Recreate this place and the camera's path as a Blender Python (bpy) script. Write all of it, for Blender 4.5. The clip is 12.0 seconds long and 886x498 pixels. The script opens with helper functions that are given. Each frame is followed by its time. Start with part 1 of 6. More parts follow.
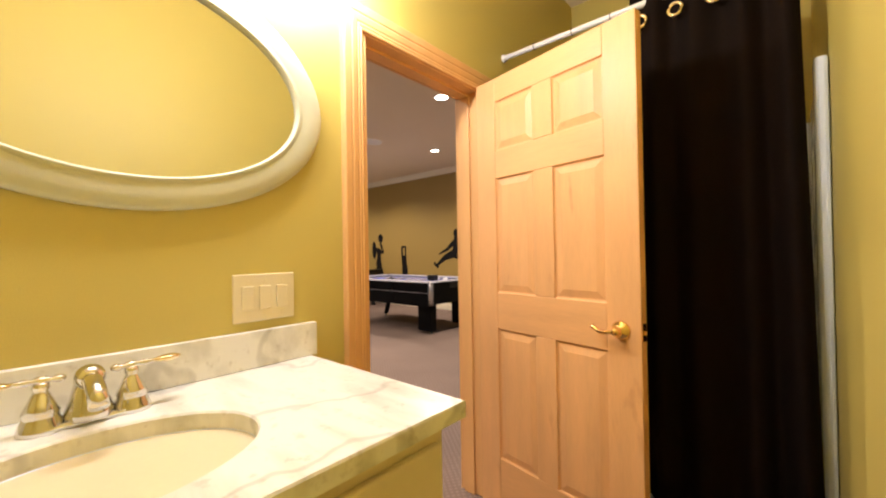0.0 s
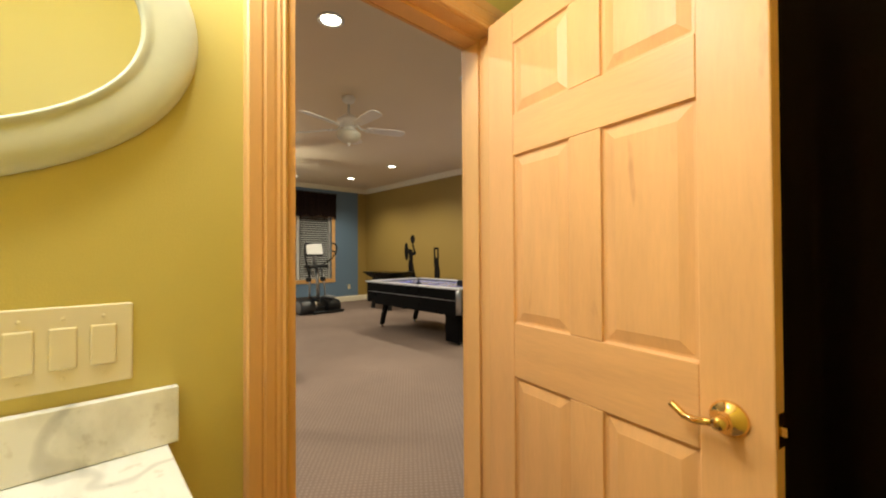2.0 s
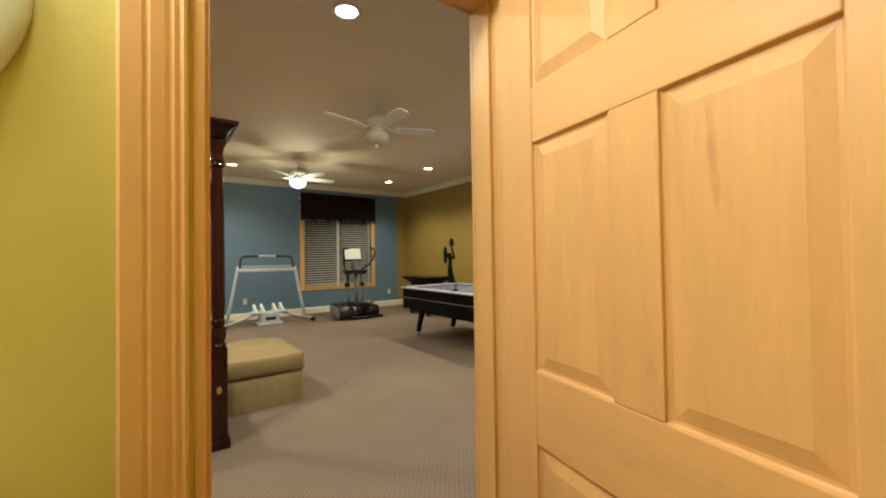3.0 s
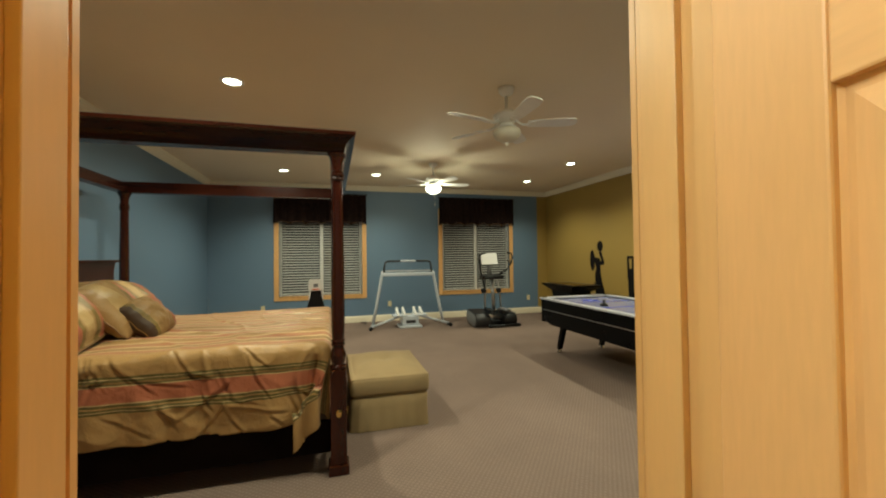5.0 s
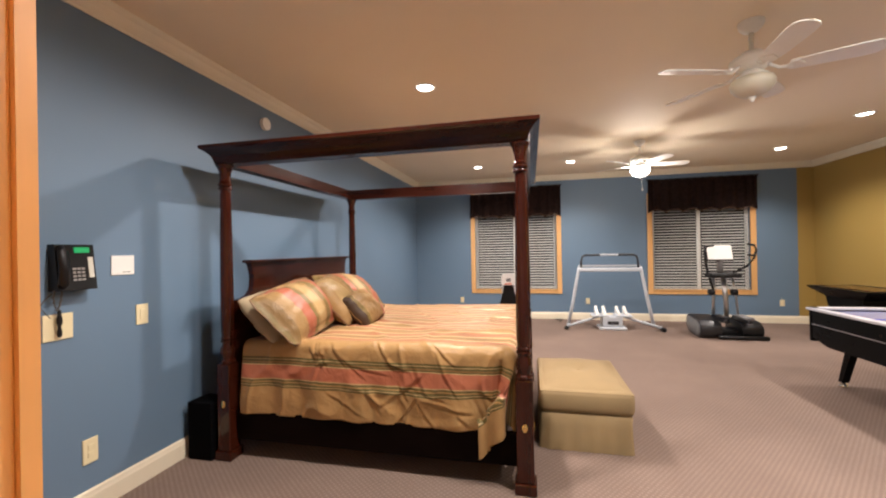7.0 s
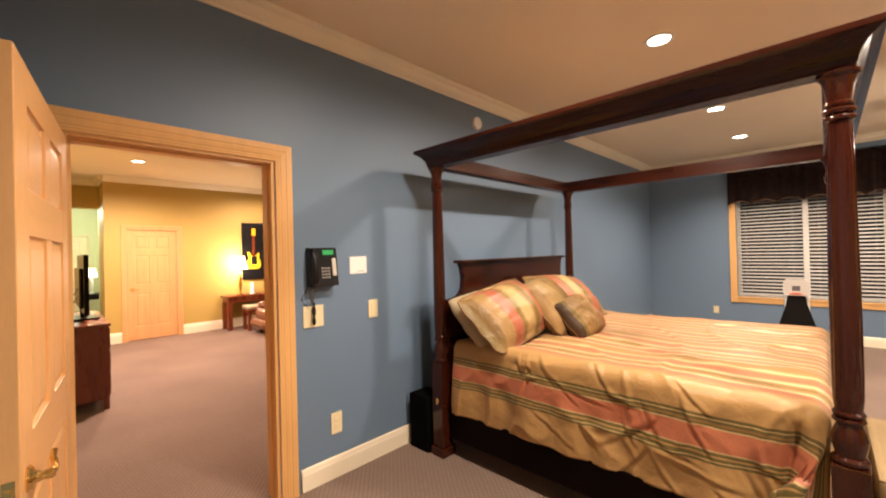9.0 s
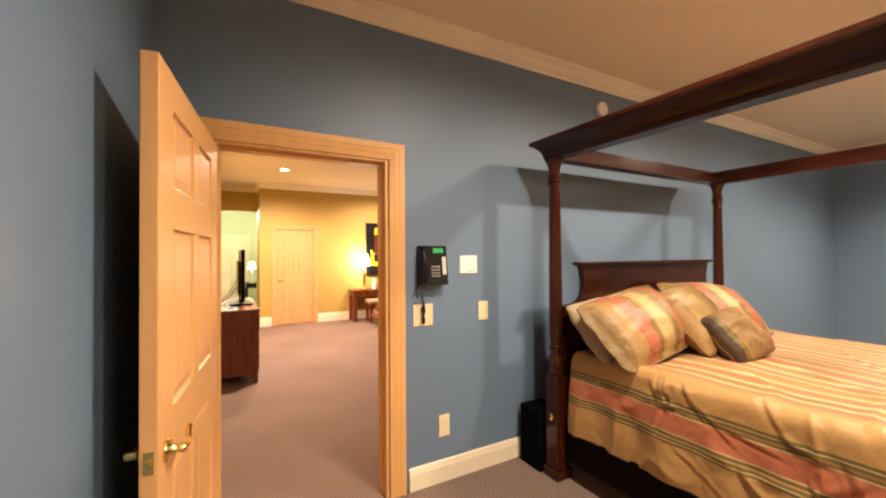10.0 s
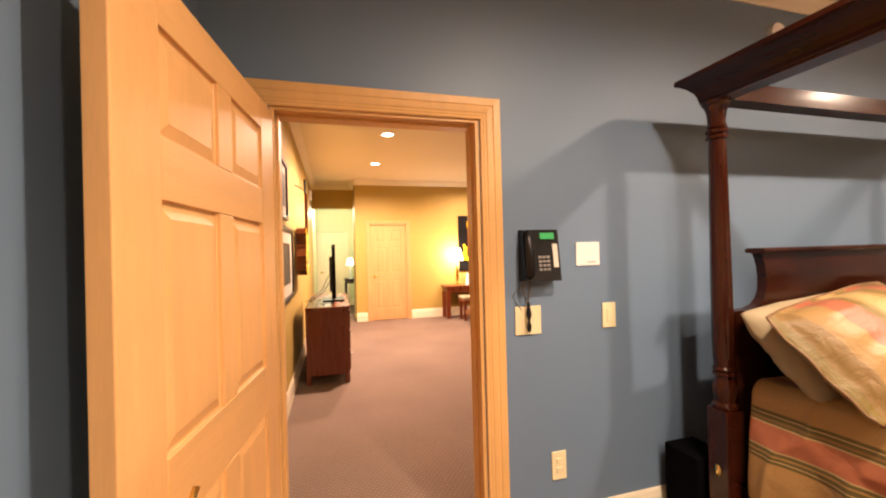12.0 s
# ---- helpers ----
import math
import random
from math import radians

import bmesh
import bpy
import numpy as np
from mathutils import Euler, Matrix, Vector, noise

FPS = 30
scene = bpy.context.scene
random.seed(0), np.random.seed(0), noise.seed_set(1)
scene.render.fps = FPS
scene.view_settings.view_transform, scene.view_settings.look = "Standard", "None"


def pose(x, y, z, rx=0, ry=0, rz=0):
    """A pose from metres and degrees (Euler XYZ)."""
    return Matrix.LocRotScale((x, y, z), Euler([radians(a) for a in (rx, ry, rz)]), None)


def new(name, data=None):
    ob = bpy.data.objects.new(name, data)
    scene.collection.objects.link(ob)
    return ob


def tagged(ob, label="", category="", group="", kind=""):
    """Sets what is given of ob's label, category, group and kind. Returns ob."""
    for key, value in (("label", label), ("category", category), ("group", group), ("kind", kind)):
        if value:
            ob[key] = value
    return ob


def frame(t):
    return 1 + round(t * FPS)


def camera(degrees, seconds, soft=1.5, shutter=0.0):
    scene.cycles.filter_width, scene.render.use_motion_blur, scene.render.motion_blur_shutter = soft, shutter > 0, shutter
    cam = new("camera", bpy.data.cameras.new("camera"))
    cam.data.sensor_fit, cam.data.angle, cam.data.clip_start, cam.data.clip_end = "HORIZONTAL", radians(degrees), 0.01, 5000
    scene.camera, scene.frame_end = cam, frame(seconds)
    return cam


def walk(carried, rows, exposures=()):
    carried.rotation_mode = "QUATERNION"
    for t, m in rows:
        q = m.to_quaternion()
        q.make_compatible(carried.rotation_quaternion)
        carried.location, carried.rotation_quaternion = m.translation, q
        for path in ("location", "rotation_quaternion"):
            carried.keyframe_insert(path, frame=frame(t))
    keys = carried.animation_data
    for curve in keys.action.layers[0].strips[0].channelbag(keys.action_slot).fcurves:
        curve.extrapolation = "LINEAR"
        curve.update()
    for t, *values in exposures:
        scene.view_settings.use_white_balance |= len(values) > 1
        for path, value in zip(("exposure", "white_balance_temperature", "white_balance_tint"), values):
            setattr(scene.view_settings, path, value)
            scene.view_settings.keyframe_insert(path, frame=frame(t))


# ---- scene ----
# camera and walk
cam = camera(97.0, 12.0, soft=2.1)
METRES, EYE, TILT, LEAN, TURN = 2.95, 1.22, 0.0, 0.0, 40.9
ROWS = [
    (0.0, 0.0012, 0.0169, 0.0, 0.01, 0.5, 0.96),
    (0.5, 0.0119, 0.0535, 0.001, 1.57, 0.68, 0.7),
    (1.0, 0.0259, 0.1041, 0.0045, 2.72, 0.56, 0.59),
    (1.5, 0.0409, 0.1593, 0.0084, 4.22, 0.47, 0.43),
    (2.0, 0.0559, 0.2106, 0.0102, 6.16, 0.67, 0.31),
    (2.5, 0.0743, 0.2667, 0.0173, 9.06, 0.78, 0.58),
    (4.5, 0.0689, 0.4517, 0.0596, 27.49, 1.32, 0.82),
    (5.0, 0.0562, 0.4896, 0.0694, 33.43, 1.08, 0.7),
    (5.5, 0.0458, 0.5186, 0.0778, 40.04, 0.88, 0.57),
    (6.0, 0.0354, 0.5379, 0.0824, 47.28, 0.78, 0.5),
    (6.5, 0.0208, 0.5567, 0.0849, 54.37, 0.4, 0.68),
    (8.5, -0.0800, 0.6253, 0.0935, 85.19, 0.41, 1.67),
    (9.0, -0.1184, 0.6338, 0.0954, 93.46, 0.36, 1.46),
    (9.5, -0.1500, 0.6340, 0.0976, 101.95, 0.48, 0.97),
    (10.0, -0.1744, 0.6263, 0.0925, 109.9, 0.73, 0.4),
    (10.5, -0.2084, 0.6101, 0.0869, 115.45, 0.59, 0.0),
    (11.0, -0.2533, 0.5895, 0.0848, 119.11, 0.26, 0.06),
    (11.5, -0.2909, 0.5686, 0.0837, 121.85, 0.23, 0.5),
    (12.0, -0.3410, 0.5384, 0.0792, 123.49, 0.29, 1.48),
]
EXPOSURES = [(0.0, -0.1, 6350, 14), (2.5, -0.38, 6400, -8), (4.5, -0.70, 6400, -15), (5.5, -0.46, 6000, -13), (6.0, -0.13, 5750, 2), (6.5, 0.24, 5700, 9), (8.5, 0.31, 6750, 17), (9.5, 0.45, 7050, 14), (10.5, 0.52, 7350, 16), (12.0, 0.54, 7700, 21)]
walk(cam, [(t, pose(0, 0, EYE, TILT, LEAN, TURN) @ pose(METRES * x, METRES * y, METRES * z, 90 + pitch, roll, yaw)) for t, x, y, z, yaw, pitch, roll in ROWS], EXPOSURES)

# ---- light ----
night = bpy.data.worlds.new("night")
scene.world = night
night.use_nodes = True
night.node_tree.nodes["Background"].inputs["Color"].default_value = (0.01, 0.014, 0.03, 1)
night.node_tree.nodes["Background"].inputs["Strength"].default_value = 0.2

WARM = (1.0, 0.80, 0.58)
SOFT = (1.0, 0.85, 0.69)
AMBER = (1.0, 0.735, 0.585)


def spot(x, y, z, watts, colour=WARM, angle=168, blend=0.5, size=0.05):
    data = bpy.data.lights.new("downlight", "SPOT")
    data.energy, data.color, data.spot_size, data.spot_blend, data.shadow_soft_size = watts, colour, radians(angle), blend, size
    ob = new("downlight", data)
    ob.location = (x, y, z)
    return ob


def bulb(x, y, z, watts, colour=WARM, size=0.05):
    data = bpy.data.lights.new("bulb", "POINT")
    data.energy, data.color, data.shadow_soft_size = watts, colour, size
    ob = new("bulb", data)
    ob.location = (x, y, z)
    return ob


CEIL = 3.0
ROOM_CANS = [(-4.64, 0.35), (-6.70, 0.35), (-8.31, 0.36), (-8.34, 2.0), (-2.97, 1.95), (-2.95, 3.43), (-4.58, 5.12), (-6.70, 5.16), (-8.33, 5.18), (-2.96, 0.36), (-2.96, 5.13)]
LOUNGE_CANS = [(-2.52, -4.58), (-2.53, -6.30), (-4.75, -6.9)]
ROOM_WATTS, LOUNGE_WATTS, VANITY_WATTS = 200, 425, 21
for cx, cy in ROOM_CANS:
    outer = cx < -8 or cy > 5
    spot(cx, cy, CEIL - 0.025, ROOM_WATTS * (0.86 if outer else 0.9 if cy == 0.36 else 1.05), SOFT, 140 if outer else 169, 0.7 if outer else 0.8)
for cx, cy in LOUNGE_CANS:
    spot(cx, cy, CEIL - 0.025, LOUNGE_WATTS if cx > -4 else LOUNGE_WATTS * 0.4, AMBER, 166, 0.6)
bulb(-4.40, -7.66, 1.38, 24, (1.0, 0.87, 0.74), 0.05)
bulb(-7.22, 2.84, CEIL - 0.45, 36, SOFT, 0.035)
bulb(-1.75, -9.3, 2.45, 32, (0.92, 1.0, 0.86), 0.08)
for vy, share in ((0.16, 0.9), (0.46, 0.95), (0.76, 1.15)):
    bulb(-1.02, vy, 2.19, VANITY_WATTS * share, (0.97, 0.95, 1.02), 0.055)

# ---- materials ----


def material(name, colour, rough=0.6, metal=0.0, vary=0.12, scale=6.0, grain=60.0, bump=0.15, stretch=(1, 1, 1), spec=0.5):
    """A surface with large soft blotches, a fine grain and a fine relief, in object space."""
    m = bpy.data.materials.new(name)
    m.use_nodes = True
    nodes, links = m.node_tree.nodes, m.node_tree.links
    bsdf = nodes["Principled BSDF"]
    bsdf.inputs["Metallic"].default_value = metal
    bsdf.inputs["Specular IOR Level"].default_value = spec
    coords, mapping = nodes.new("ShaderNodeTexCoord"), nodes.new("ShaderNodeMapping")
    mapping.inputs["Scale"].default_value = stretch
    links.new(coords.outputs["Object"], mapping.inputs["Vector"])
    big, fine = nodes.new("ShaderNodeTexNoise"), nodes.new("ShaderNodeTexNoise")
    big.inputs["Scale"].default_value, fine.inputs["Scale"].default_value = scale, grain
    big.inputs["Detail"].default_value, fine.inputs["Detail"].default_value = 3, 4
    links.new(mapping.outputs["Vector"], big.inputs["Vector"])
    links.new(mapping.outputs["Vector"], fine.inputs["Vector"])
    add = nodes.new("ShaderNodeMath")
    add.operation = "MULTIPLY_ADD"
    add.inputs[1].default_value = 0.45
    links.new(fine.outputs["Fac"], add.inputs[0])
    links.new(big.outputs["Fac"], add.inputs[2])
    ramp = nodes.new("ShaderNodeValToRGB")
    ramp.color_ramp.elements[0].position, ramp.color_ramp.elements[1].position = 0.42, 1.02
    ramp.color_ramp.elements[0].color = (*[c * (1 - vary) for c in colour], 1)
    ramp.color_ramp.elements[1].color = (*[min(1, c * (1 + vary)) for c in colour], 1)
    links.new(add.outputs[0], ramp.inputs["Fac"])
    links.new(ramp.outputs["Color"], bsdf.inputs["Base Color"])
    shine = nodes.new("ShaderNodeMapRange")
    shine.inputs["To Min"].default_value, shine.inputs["To Max"].default_value = max(0.02, rough - 0.08), min(1, rough + 0.08)
    links.new(big.outputs["Fac"], shine.inputs["Value"])
    links.new(shine.outputs["Result"], bsdf.inputs["Roughness"])
    if bump:
        relief = nodes.new("ShaderNodeBump")
        relief.inputs["Strength"].default_value, relief.inputs["Distance"].default_value = bump, 0.003
        links.new(fine.outputs["Fac"], relief.inputs["Height"])
        links.new(relief.outputs["Normal"], bsdf.inputs["Normal"])
    return m


def glow(name, colour, strength, base=(0.8, 0.8, 0.78)):
    m = bpy.data.materials.new(name)
    m.use_nodes = True
    bsdf = m.node_tree.nodes["Principled BSDF"]
    bsdf.inputs["Base Color"].default_value = (*base, 1)
    bsdf.inputs["Emission Color"].default_value = (*colour, 1)
    bsdf.inputs["Emission Strength"].default_value = strength
    return m


def stripes(name, stops, period, axis="X", rough=0.55, uv=True, sheen=0.04, crease=11):
    """Woven cloth: coloured bands along one direction, with a fine weave and soft creases."""
    m = bpy.data.materials.new(name)
    m.use_nodes = True
    nodes, links = m.node_tree.nodes, m.node_tree.links
    bsdf = nodes["Principled BSDF"]
    bsdf.inputs["Roughness"].default_value = rough
    bsdf.inputs["Sheen Weight"].default_value = sheen
    bsdf.inputs["Specular IOR Level"].default_value = 0.28
    coords, split = nodes.new("ShaderNodeTexCoord"), nodes.new("ShaderNodeSeparateXYZ")
    links.new(coords.outputs["UV" if uv else "Object"], split.inputs[0])
    wob = nodes.new("ShaderNodeTexNoise")
    wob.inputs["Scale"].default_value = 5
    links.new(coords.outputs["Object"], wob.inputs["Vector"])
    shift = nodes.new("ShaderNodeMath")
    shift.operation = "MULTIPLY_ADD"
    shift.inputs[1].default_value = 0.012
    links.new(wob.outputs["Fac"], shift.inputs[0])
    links.new(split.outputs[axis], shift.inputs[2])
    div, wrap = nodes.new("ShaderNodeMath"), nodes.new("ShaderNodeMath")
    div.operation, wrap.operation = "DIVIDE", "FRACT"
    div.inputs[1].default_value = period
    links.new(shift.outputs[0], div.inputs[0])
    links.new(div.outputs[0], wrap.inputs[0])
    ramp = nodes.new("ShaderNodeValToRGB")
    ramp.color_ramp.interpolation = "CONSTANT"
    while len(ramp.color_ramp.elements) < len(stops):
        ramp.color_ramp.elements.new(0.5)
    for e, (p, c) in zip(ramp.color_ramp.elements, stops):
        e.position, e.color = p, (*c, 1)
    links.new(wrap.outputs[0], ramp.inputs["Fac"])
    weave = nodes.new("ShaderNodeTexNoise")
    weave.inputs["Scale"].default_value = 260
    links.new(coords.outputs["Object"], weave.inputs["Vector"])
    shade = nodes.new("ShaderNodeMixRGB")
    shade.blend_type = "MULTIPLY"
    shade.inputs["Fac"].default_value = 0.35
    links.new(ramp.outputs["Color"], shade.inputs["Color1"])
    links.new(weave.outputs["Fac"], shade.inputs["Color2"])
    links.new(shade.outputs["Color"], bsdf.inputs["Base Color"])
    folds = nodes.new("ShaderNodeTexNoise")
    folds.inputs["Scale"].default_value, folds.inputs["Detail"].default_value = crease, 3
    folds.inputs["Distortion"].default_value = 0.6
    links.new(coords.outputs["Object"], folds.inputs["Vector"])
    relief = nodes.new("ShaderNodeBump")
    relief.inputs["Strength"].default_value, relief.inputs["Distance"].default_value = 0.30, 0.03
    links.new(folds.outputs["Fac"], relief.inputs["Height"])
    links.new(relief.outputs["Normal"], bsdf.inputs["Normal"])
    return m


def carpet_material():
    """Loop-pile carpet woven in a small diagonal basket pattern."""
    m = bpy.data.materials.new("carpet")
    m.use_nodes = True
    nodes, links = m.node_tree.nodes, m.node_tree.links
    bsdf = nodes["Principled BSDF"]
    bsdf.inputs["Roughness"].default_value = 0.95
    bsdf.inputs["Specular IOR Level"].default_value = 0.15
    coords, mapping = nodes.new("ShaderNodeTexCoord"), nodes.new("ShaderNodeMapping")
    mapping.inputs["Rotation"].default_value = (0, 0, radians(38))
    links.new(coords.outputs["Object"], mapping.inputs["Vector"])
    waves = []
    for turn in (0, 90):
        rot = nodes.new("ShaderNodeMapping")
        rot.inputs["Rotation"].default_value = (0, 0, radians(turn))
        links.new(mapping.outputs["Vector"], rot.inputs["Vector"])
        wave = nodes.new("ShaderNodeTexWave")
        wave.inputs["Scale"].default_value, wave.inputs["Distortion"].default_value, wave.inputs["Detail Scale"].default_value = 11.5, 2.0, 4
        links.new(rot.outputs["Vector"], wave.inputs["Vector"])
        waves.append(wave)
    both = nodes.new("ShaderNodeMath")
    both.operation = "MULTIPLY"
    links.new(waves[0].outputs["Fac"], both.inputs[0])
    links.new(waves[1].outputs["Fac"], both.inputs[1])
    tuft, wear = nodes.new("ShaderNodeTexNoise"), nodes.new("ShaderNodeTexNoise")
    tuft.inputs["Scale"].default_value, wear.inputs["Scale"].default_value = 240, 1.1
    for n in (tuft, wear):
        links.new(coords.outputs["Object"], n.inputs["Vector"])
    total = nodes.new("ShaderNodeMath")
    total.operation = "MULTIPLY_ADD"
    total.inputs[1].default_value = 0.35
    links.new(tuft.outputs["Fac"], total.inputs[0])
    links.new(both.outputs[0], total.inputs[2])
    ramp = nodes.new("ShaderNodeValToRGB")
    ramp.color_ramp.elements[0].position, ramp.color_ramp.elements[1].position = 0.1, 0.95
    ramp.color_ramp.elements[0].color, ramp.color_ramp.elements[1].color = (*CARPET_DARK, 1), (*CARPET_LIGHT, 1)
    links.new(total.outputs[0], ramp.inputs["Fac"])
    tone = nodes.new("ShaderNodeMixRGB")
    tone.blend_type, tone.inputs["Fac"].default_value = "OVERLAY", 0.25
    links.new(ramp.outputs["Color"], tone.inputs["Color1"])
    links.new(wear.outputs["Fac"], tone.inputs["Color2"])
    links.new(tone.outputs["Color"], bsdf.inputs["Base Color"])
    relief = nodes.new("ShaderNodeBump")
    relief.inputs["Strength"].default_value, relief.inputs["Distance"].default_value = 0.35, 0.006
    links.new(total.outputs[0], relief.inputs["Height"])
    links.new(relief.outputs["Normal"], bsdf.inputs["Normal"])
    return m


def marble_material():
    """Pale polished stone with sparse grey-brown veins and specks."""
    m = bpy.data.materials.new("pale_stone")
    m.use_nodes = True
    nodes, links = m.node_tree.nodes, m.node_tree.links
    bsdf = nodes["Principled BSDF"]
    bsdf.inputs["Roughness"].default_value = 0.28
    coords = nodes.new("ShaderNodeTexCoord")
    veins, specks, cloud = nodes.new("ShaderNodeTexWave"), nodes.new("ShaderNodeTexNoise"), nodes.new("ShaderNodeTexNoise")
    veins.inputs["Scale"].default_value, veins.inputs["Distortion"].default_value, veins.inputs["Detail"].default_value = 0.9, 18, 5
    specks.inputs["Scale"].default_value, specks.inputs["Detail"].default_value = 45, 6
    cloud.inputs["Scale"].default_value, cloud.inputs["Detail"].default_value = 9, 5
    drift = nodes.new("ShaderNodeMapping")
    drift.inputs["Rotation"].default_value, drift.inputs["Scale"].default_value = (0, 0, radians(32)), (0.35, 1.5, 1.0)
    links.new(coords.outputs["Object"], drift.inputs["Vector"])
    for n in (veins, specks):
        links.new(coords.outputs["Object"], n.inputs["Vector"])
    links.new(drift.outputs["Vector"], cloud.inputs["Vector"])
    vr, sr, cr = (nodes.new("ShaderNodeValToRGB") for _ in range(3))
    vr.color_ramp.elements[0].position, vr.color_ramp.elements[1].position = 0.0, 0.02
    vr.color_ramp.elements[0].color, vr.color_ramp.elements[1].color = (0.22, 0.19, 0.16, 1), (1, 1, 1, 1)
    sr.color_ramp.elements[0].position, sr.color_ramp.elements[1].position = 0.30, 0.40
    sr.color_ramp.elements[0].color, sr.color_ramp.elements[1].color = (0.50, 0.42, 0.32, 1), (1, 1, 1, 1)
    cr.color_ramp.elements[0].position, cr.color_ramp.elements[1].position = 0.28, 0.52
    cr.color_ramp.elements[0].color, cr.color_ramp.elements[1].color = (0.55, 0.53, 0.44, 1), (0.78, 0.765, 0.68, 1)
    links.new(veins.outputs["Fac"], vr.inputs["Fac"])
    links.new(specks.outputs["Fac"], sr.inputs["Fac"])
    links.new(cloud.outputs["Fac"], cr.inputs["Fac"])
    a, b = nodes.new("ShaderNodeMixRGB"), nodes.new("ShaderNodeMixRGB")
    a.blend_type = b.blend_type = "MULTIPLY"
    a.inputs["Fac"].default_value, b.inputs["Fac"].default_value = 0.30, 0.30
    links.new(cr.outputs["Color"], a.inputs["Color1"])
    links.new(vr.outputs["Color"], a.inputs["Color2"])
    links.new(a.outputs["Color"], b.inputs["Color1"])
    links.new(sr.outputs["Color"], b.inputs["Color2"])
    links.new(b.outputs["Color"], bsdf.inputs["Base Color"])
    return m


CARPET_DARK, CARPET_LIGHT = (0.166, 0.120, 0.098), (0.234, 0.172, 0.142)
YELLOW = material("yellow_paint", (0.54, 0.435, 0.105), 0.55, vary=0.04, scale=1.2, grain=320, bump=0.12)
OCHRE = material("ochre_paint", (0.43, 0.305, 0.085), 0.6, vary=0.04, scale=1.2, grain=320, bump=0.12)
BLUE = material("blue_paint", (0.129, 0.197, 0.285), 0.5, vary=0.04, scale=1.0, grain=320, bump=0.12)
GREEN_WALL = material("pale_green_paint", (0.62, 0.66, 0.46), 0.6, vary=0.04, scale=1.2, grain=300, bump=0.1)
LOUNGE_CEILING = material("cream_ceiling_paint", (0.76, 0.68, 0.52), 0.75, vary=0.04, scale=0.8, grain=240, bump=0.15)
OCHRE_DEEP = material("deep_ochre_paint", (0.32, 0.212, 0.052), 0.6, vary=0.04, scale=1.2, grain=320, bump=0.12)
LOUNGE_DOOR = material("amber_maple", (0.62, 0.335, 0.15), 0.36, vary=0.10, scale=2.2, grain=22, bump=0.05, stretch=(7, 7, 0.9), spec=0.36)
# Cherry bed rails, blackened in colour for the shade under the duvet.
RAIL_SHADED = material("shaded_cherry_rail", (0.004, 0.0016, 0.0012), 0.6, vary=0.3, scale=3, grain=30, bump=0.03, stretch=(0.8, 0.8, 5), spec=0.05)
BLACK_MATTE = material("black_matte", (0.0025, 0.0025, 0.003), 0.9, vary=0.2, bump=0.1, spec=0.03)
CEILING = material("ceiling_paint", (0.80, 0.68, 0.50), 0.75, vary=0.04, scale=0.8, grain=240, bump=0.15)
TRIM = material("cream_trim_paint", (0.78, 0.71, 0.55), 0.4, vary=0.04, scale=3, grain=120, bump=0.06)
MAPLE = material("clear_maple", (0.70, 0.388, 0.157), 0.44, vary=0.10, scale=2.2, grain=22, bump=0.05, stretch=(7, 7, 0.9), spec=0.36)
MAPLE_ACROSS = material("clear_maple_across", (0.70, 0.388, 0.157), 0.44, vary=0.10, scale=2.2, grain=22, bump=0.05, stretch=(0.9, 7, 7), spec=0.36)
MAPLE_TRIM = material("clear_maple_trim", (0.67, 0.385, 0.148), 0.40, vary=0.07, scale=2.5, grain=25, bump=0.05, stretch=(6, 6, 0.7))


def mineral_streaks(m, depth):
    """Sparse darker flame-like streaks along the grain."""
    nodes, links = m.node_tree.nodes, m.node_tree.links
    bsdf = nodes["Principled BSDF"]
    old = bsdf.inputs["Base Color"].links[0].from_socket
    mapping, streak, ramp, mix = nodes.new("ShaderNodeMapping"), nodes.new("ShaderNodeTexNoise"), nodes.new("ShaderNodeValToRGB"), nodes.new("ShaderNodeMixRGB")
    coords = nodes.new("ShaderNodeTexCoord")
    mapping.inputs["Scale"].default_value = (11, 11, 2.6)
    links.new(coords.outputs["Object"], mapping.inputs["Vector"])
    streak.inputs["Scale"].default_value, streak.inputs["Detail"].default_value, streak.inputs["Distortion"].default_value = 1.0, 4, 0.8
    links.new(mapping.outputs["Vector"], streak.inputs["Vector"])
    ramp.color_ramp.elements[0].position, ramp.color_ramp.elements[1].position = 0.65, 0.78
    ramp.color_ramp.elements[0].color, ramp.color_ramp.elements[1].color = (1, 1, 1, 1), (0.62, 0.52, 0.42, 1)
    links.new(streak.outputs["Fac"], ramp.inputs["Fac"])
    mix.blend_type, mix.inputs["Fac"].default_value = "MULTIPLY", depth
    links.new(old, mix.inputs["Color1"])
    links.new(ramp.outputs["Color"], mix.inputs["Color2"])
    links.new(mix.outputs["Color"], bsdf.inputs["Base Color"])


mineral_streaks(MAPLE, 0.65)
CHERRY = material("dark_cherry", (0.031, 0.0062, 0.0025), 0.13, vary=0.45, scale=3, grain=30, bump=0.02, stretch=(5, 5, 0.6), spec=0.42)
CHERRY_FLAT = material("dark_cherry_rail", (0.026, 0.0055, 0.0025), 0.22, vary=0.45, scale=3, grain=30, bump=0.03, stretch=(0.8, 0.8, 5), spec=0.32)
WALNUT = material("brown_cabinet_wood", (0.135, 0.028, 0.009), 0.28, vary=0.15, scale=3, grain=30, bump=0.04, stretch=(5, 5, 0.7))
CARPET = carpet_material()
STONE = marble_material()
PORCELAIN = material("porcelain", (0.74, 0.82, 0.94), 0.08, vary=0.01, bump=0)
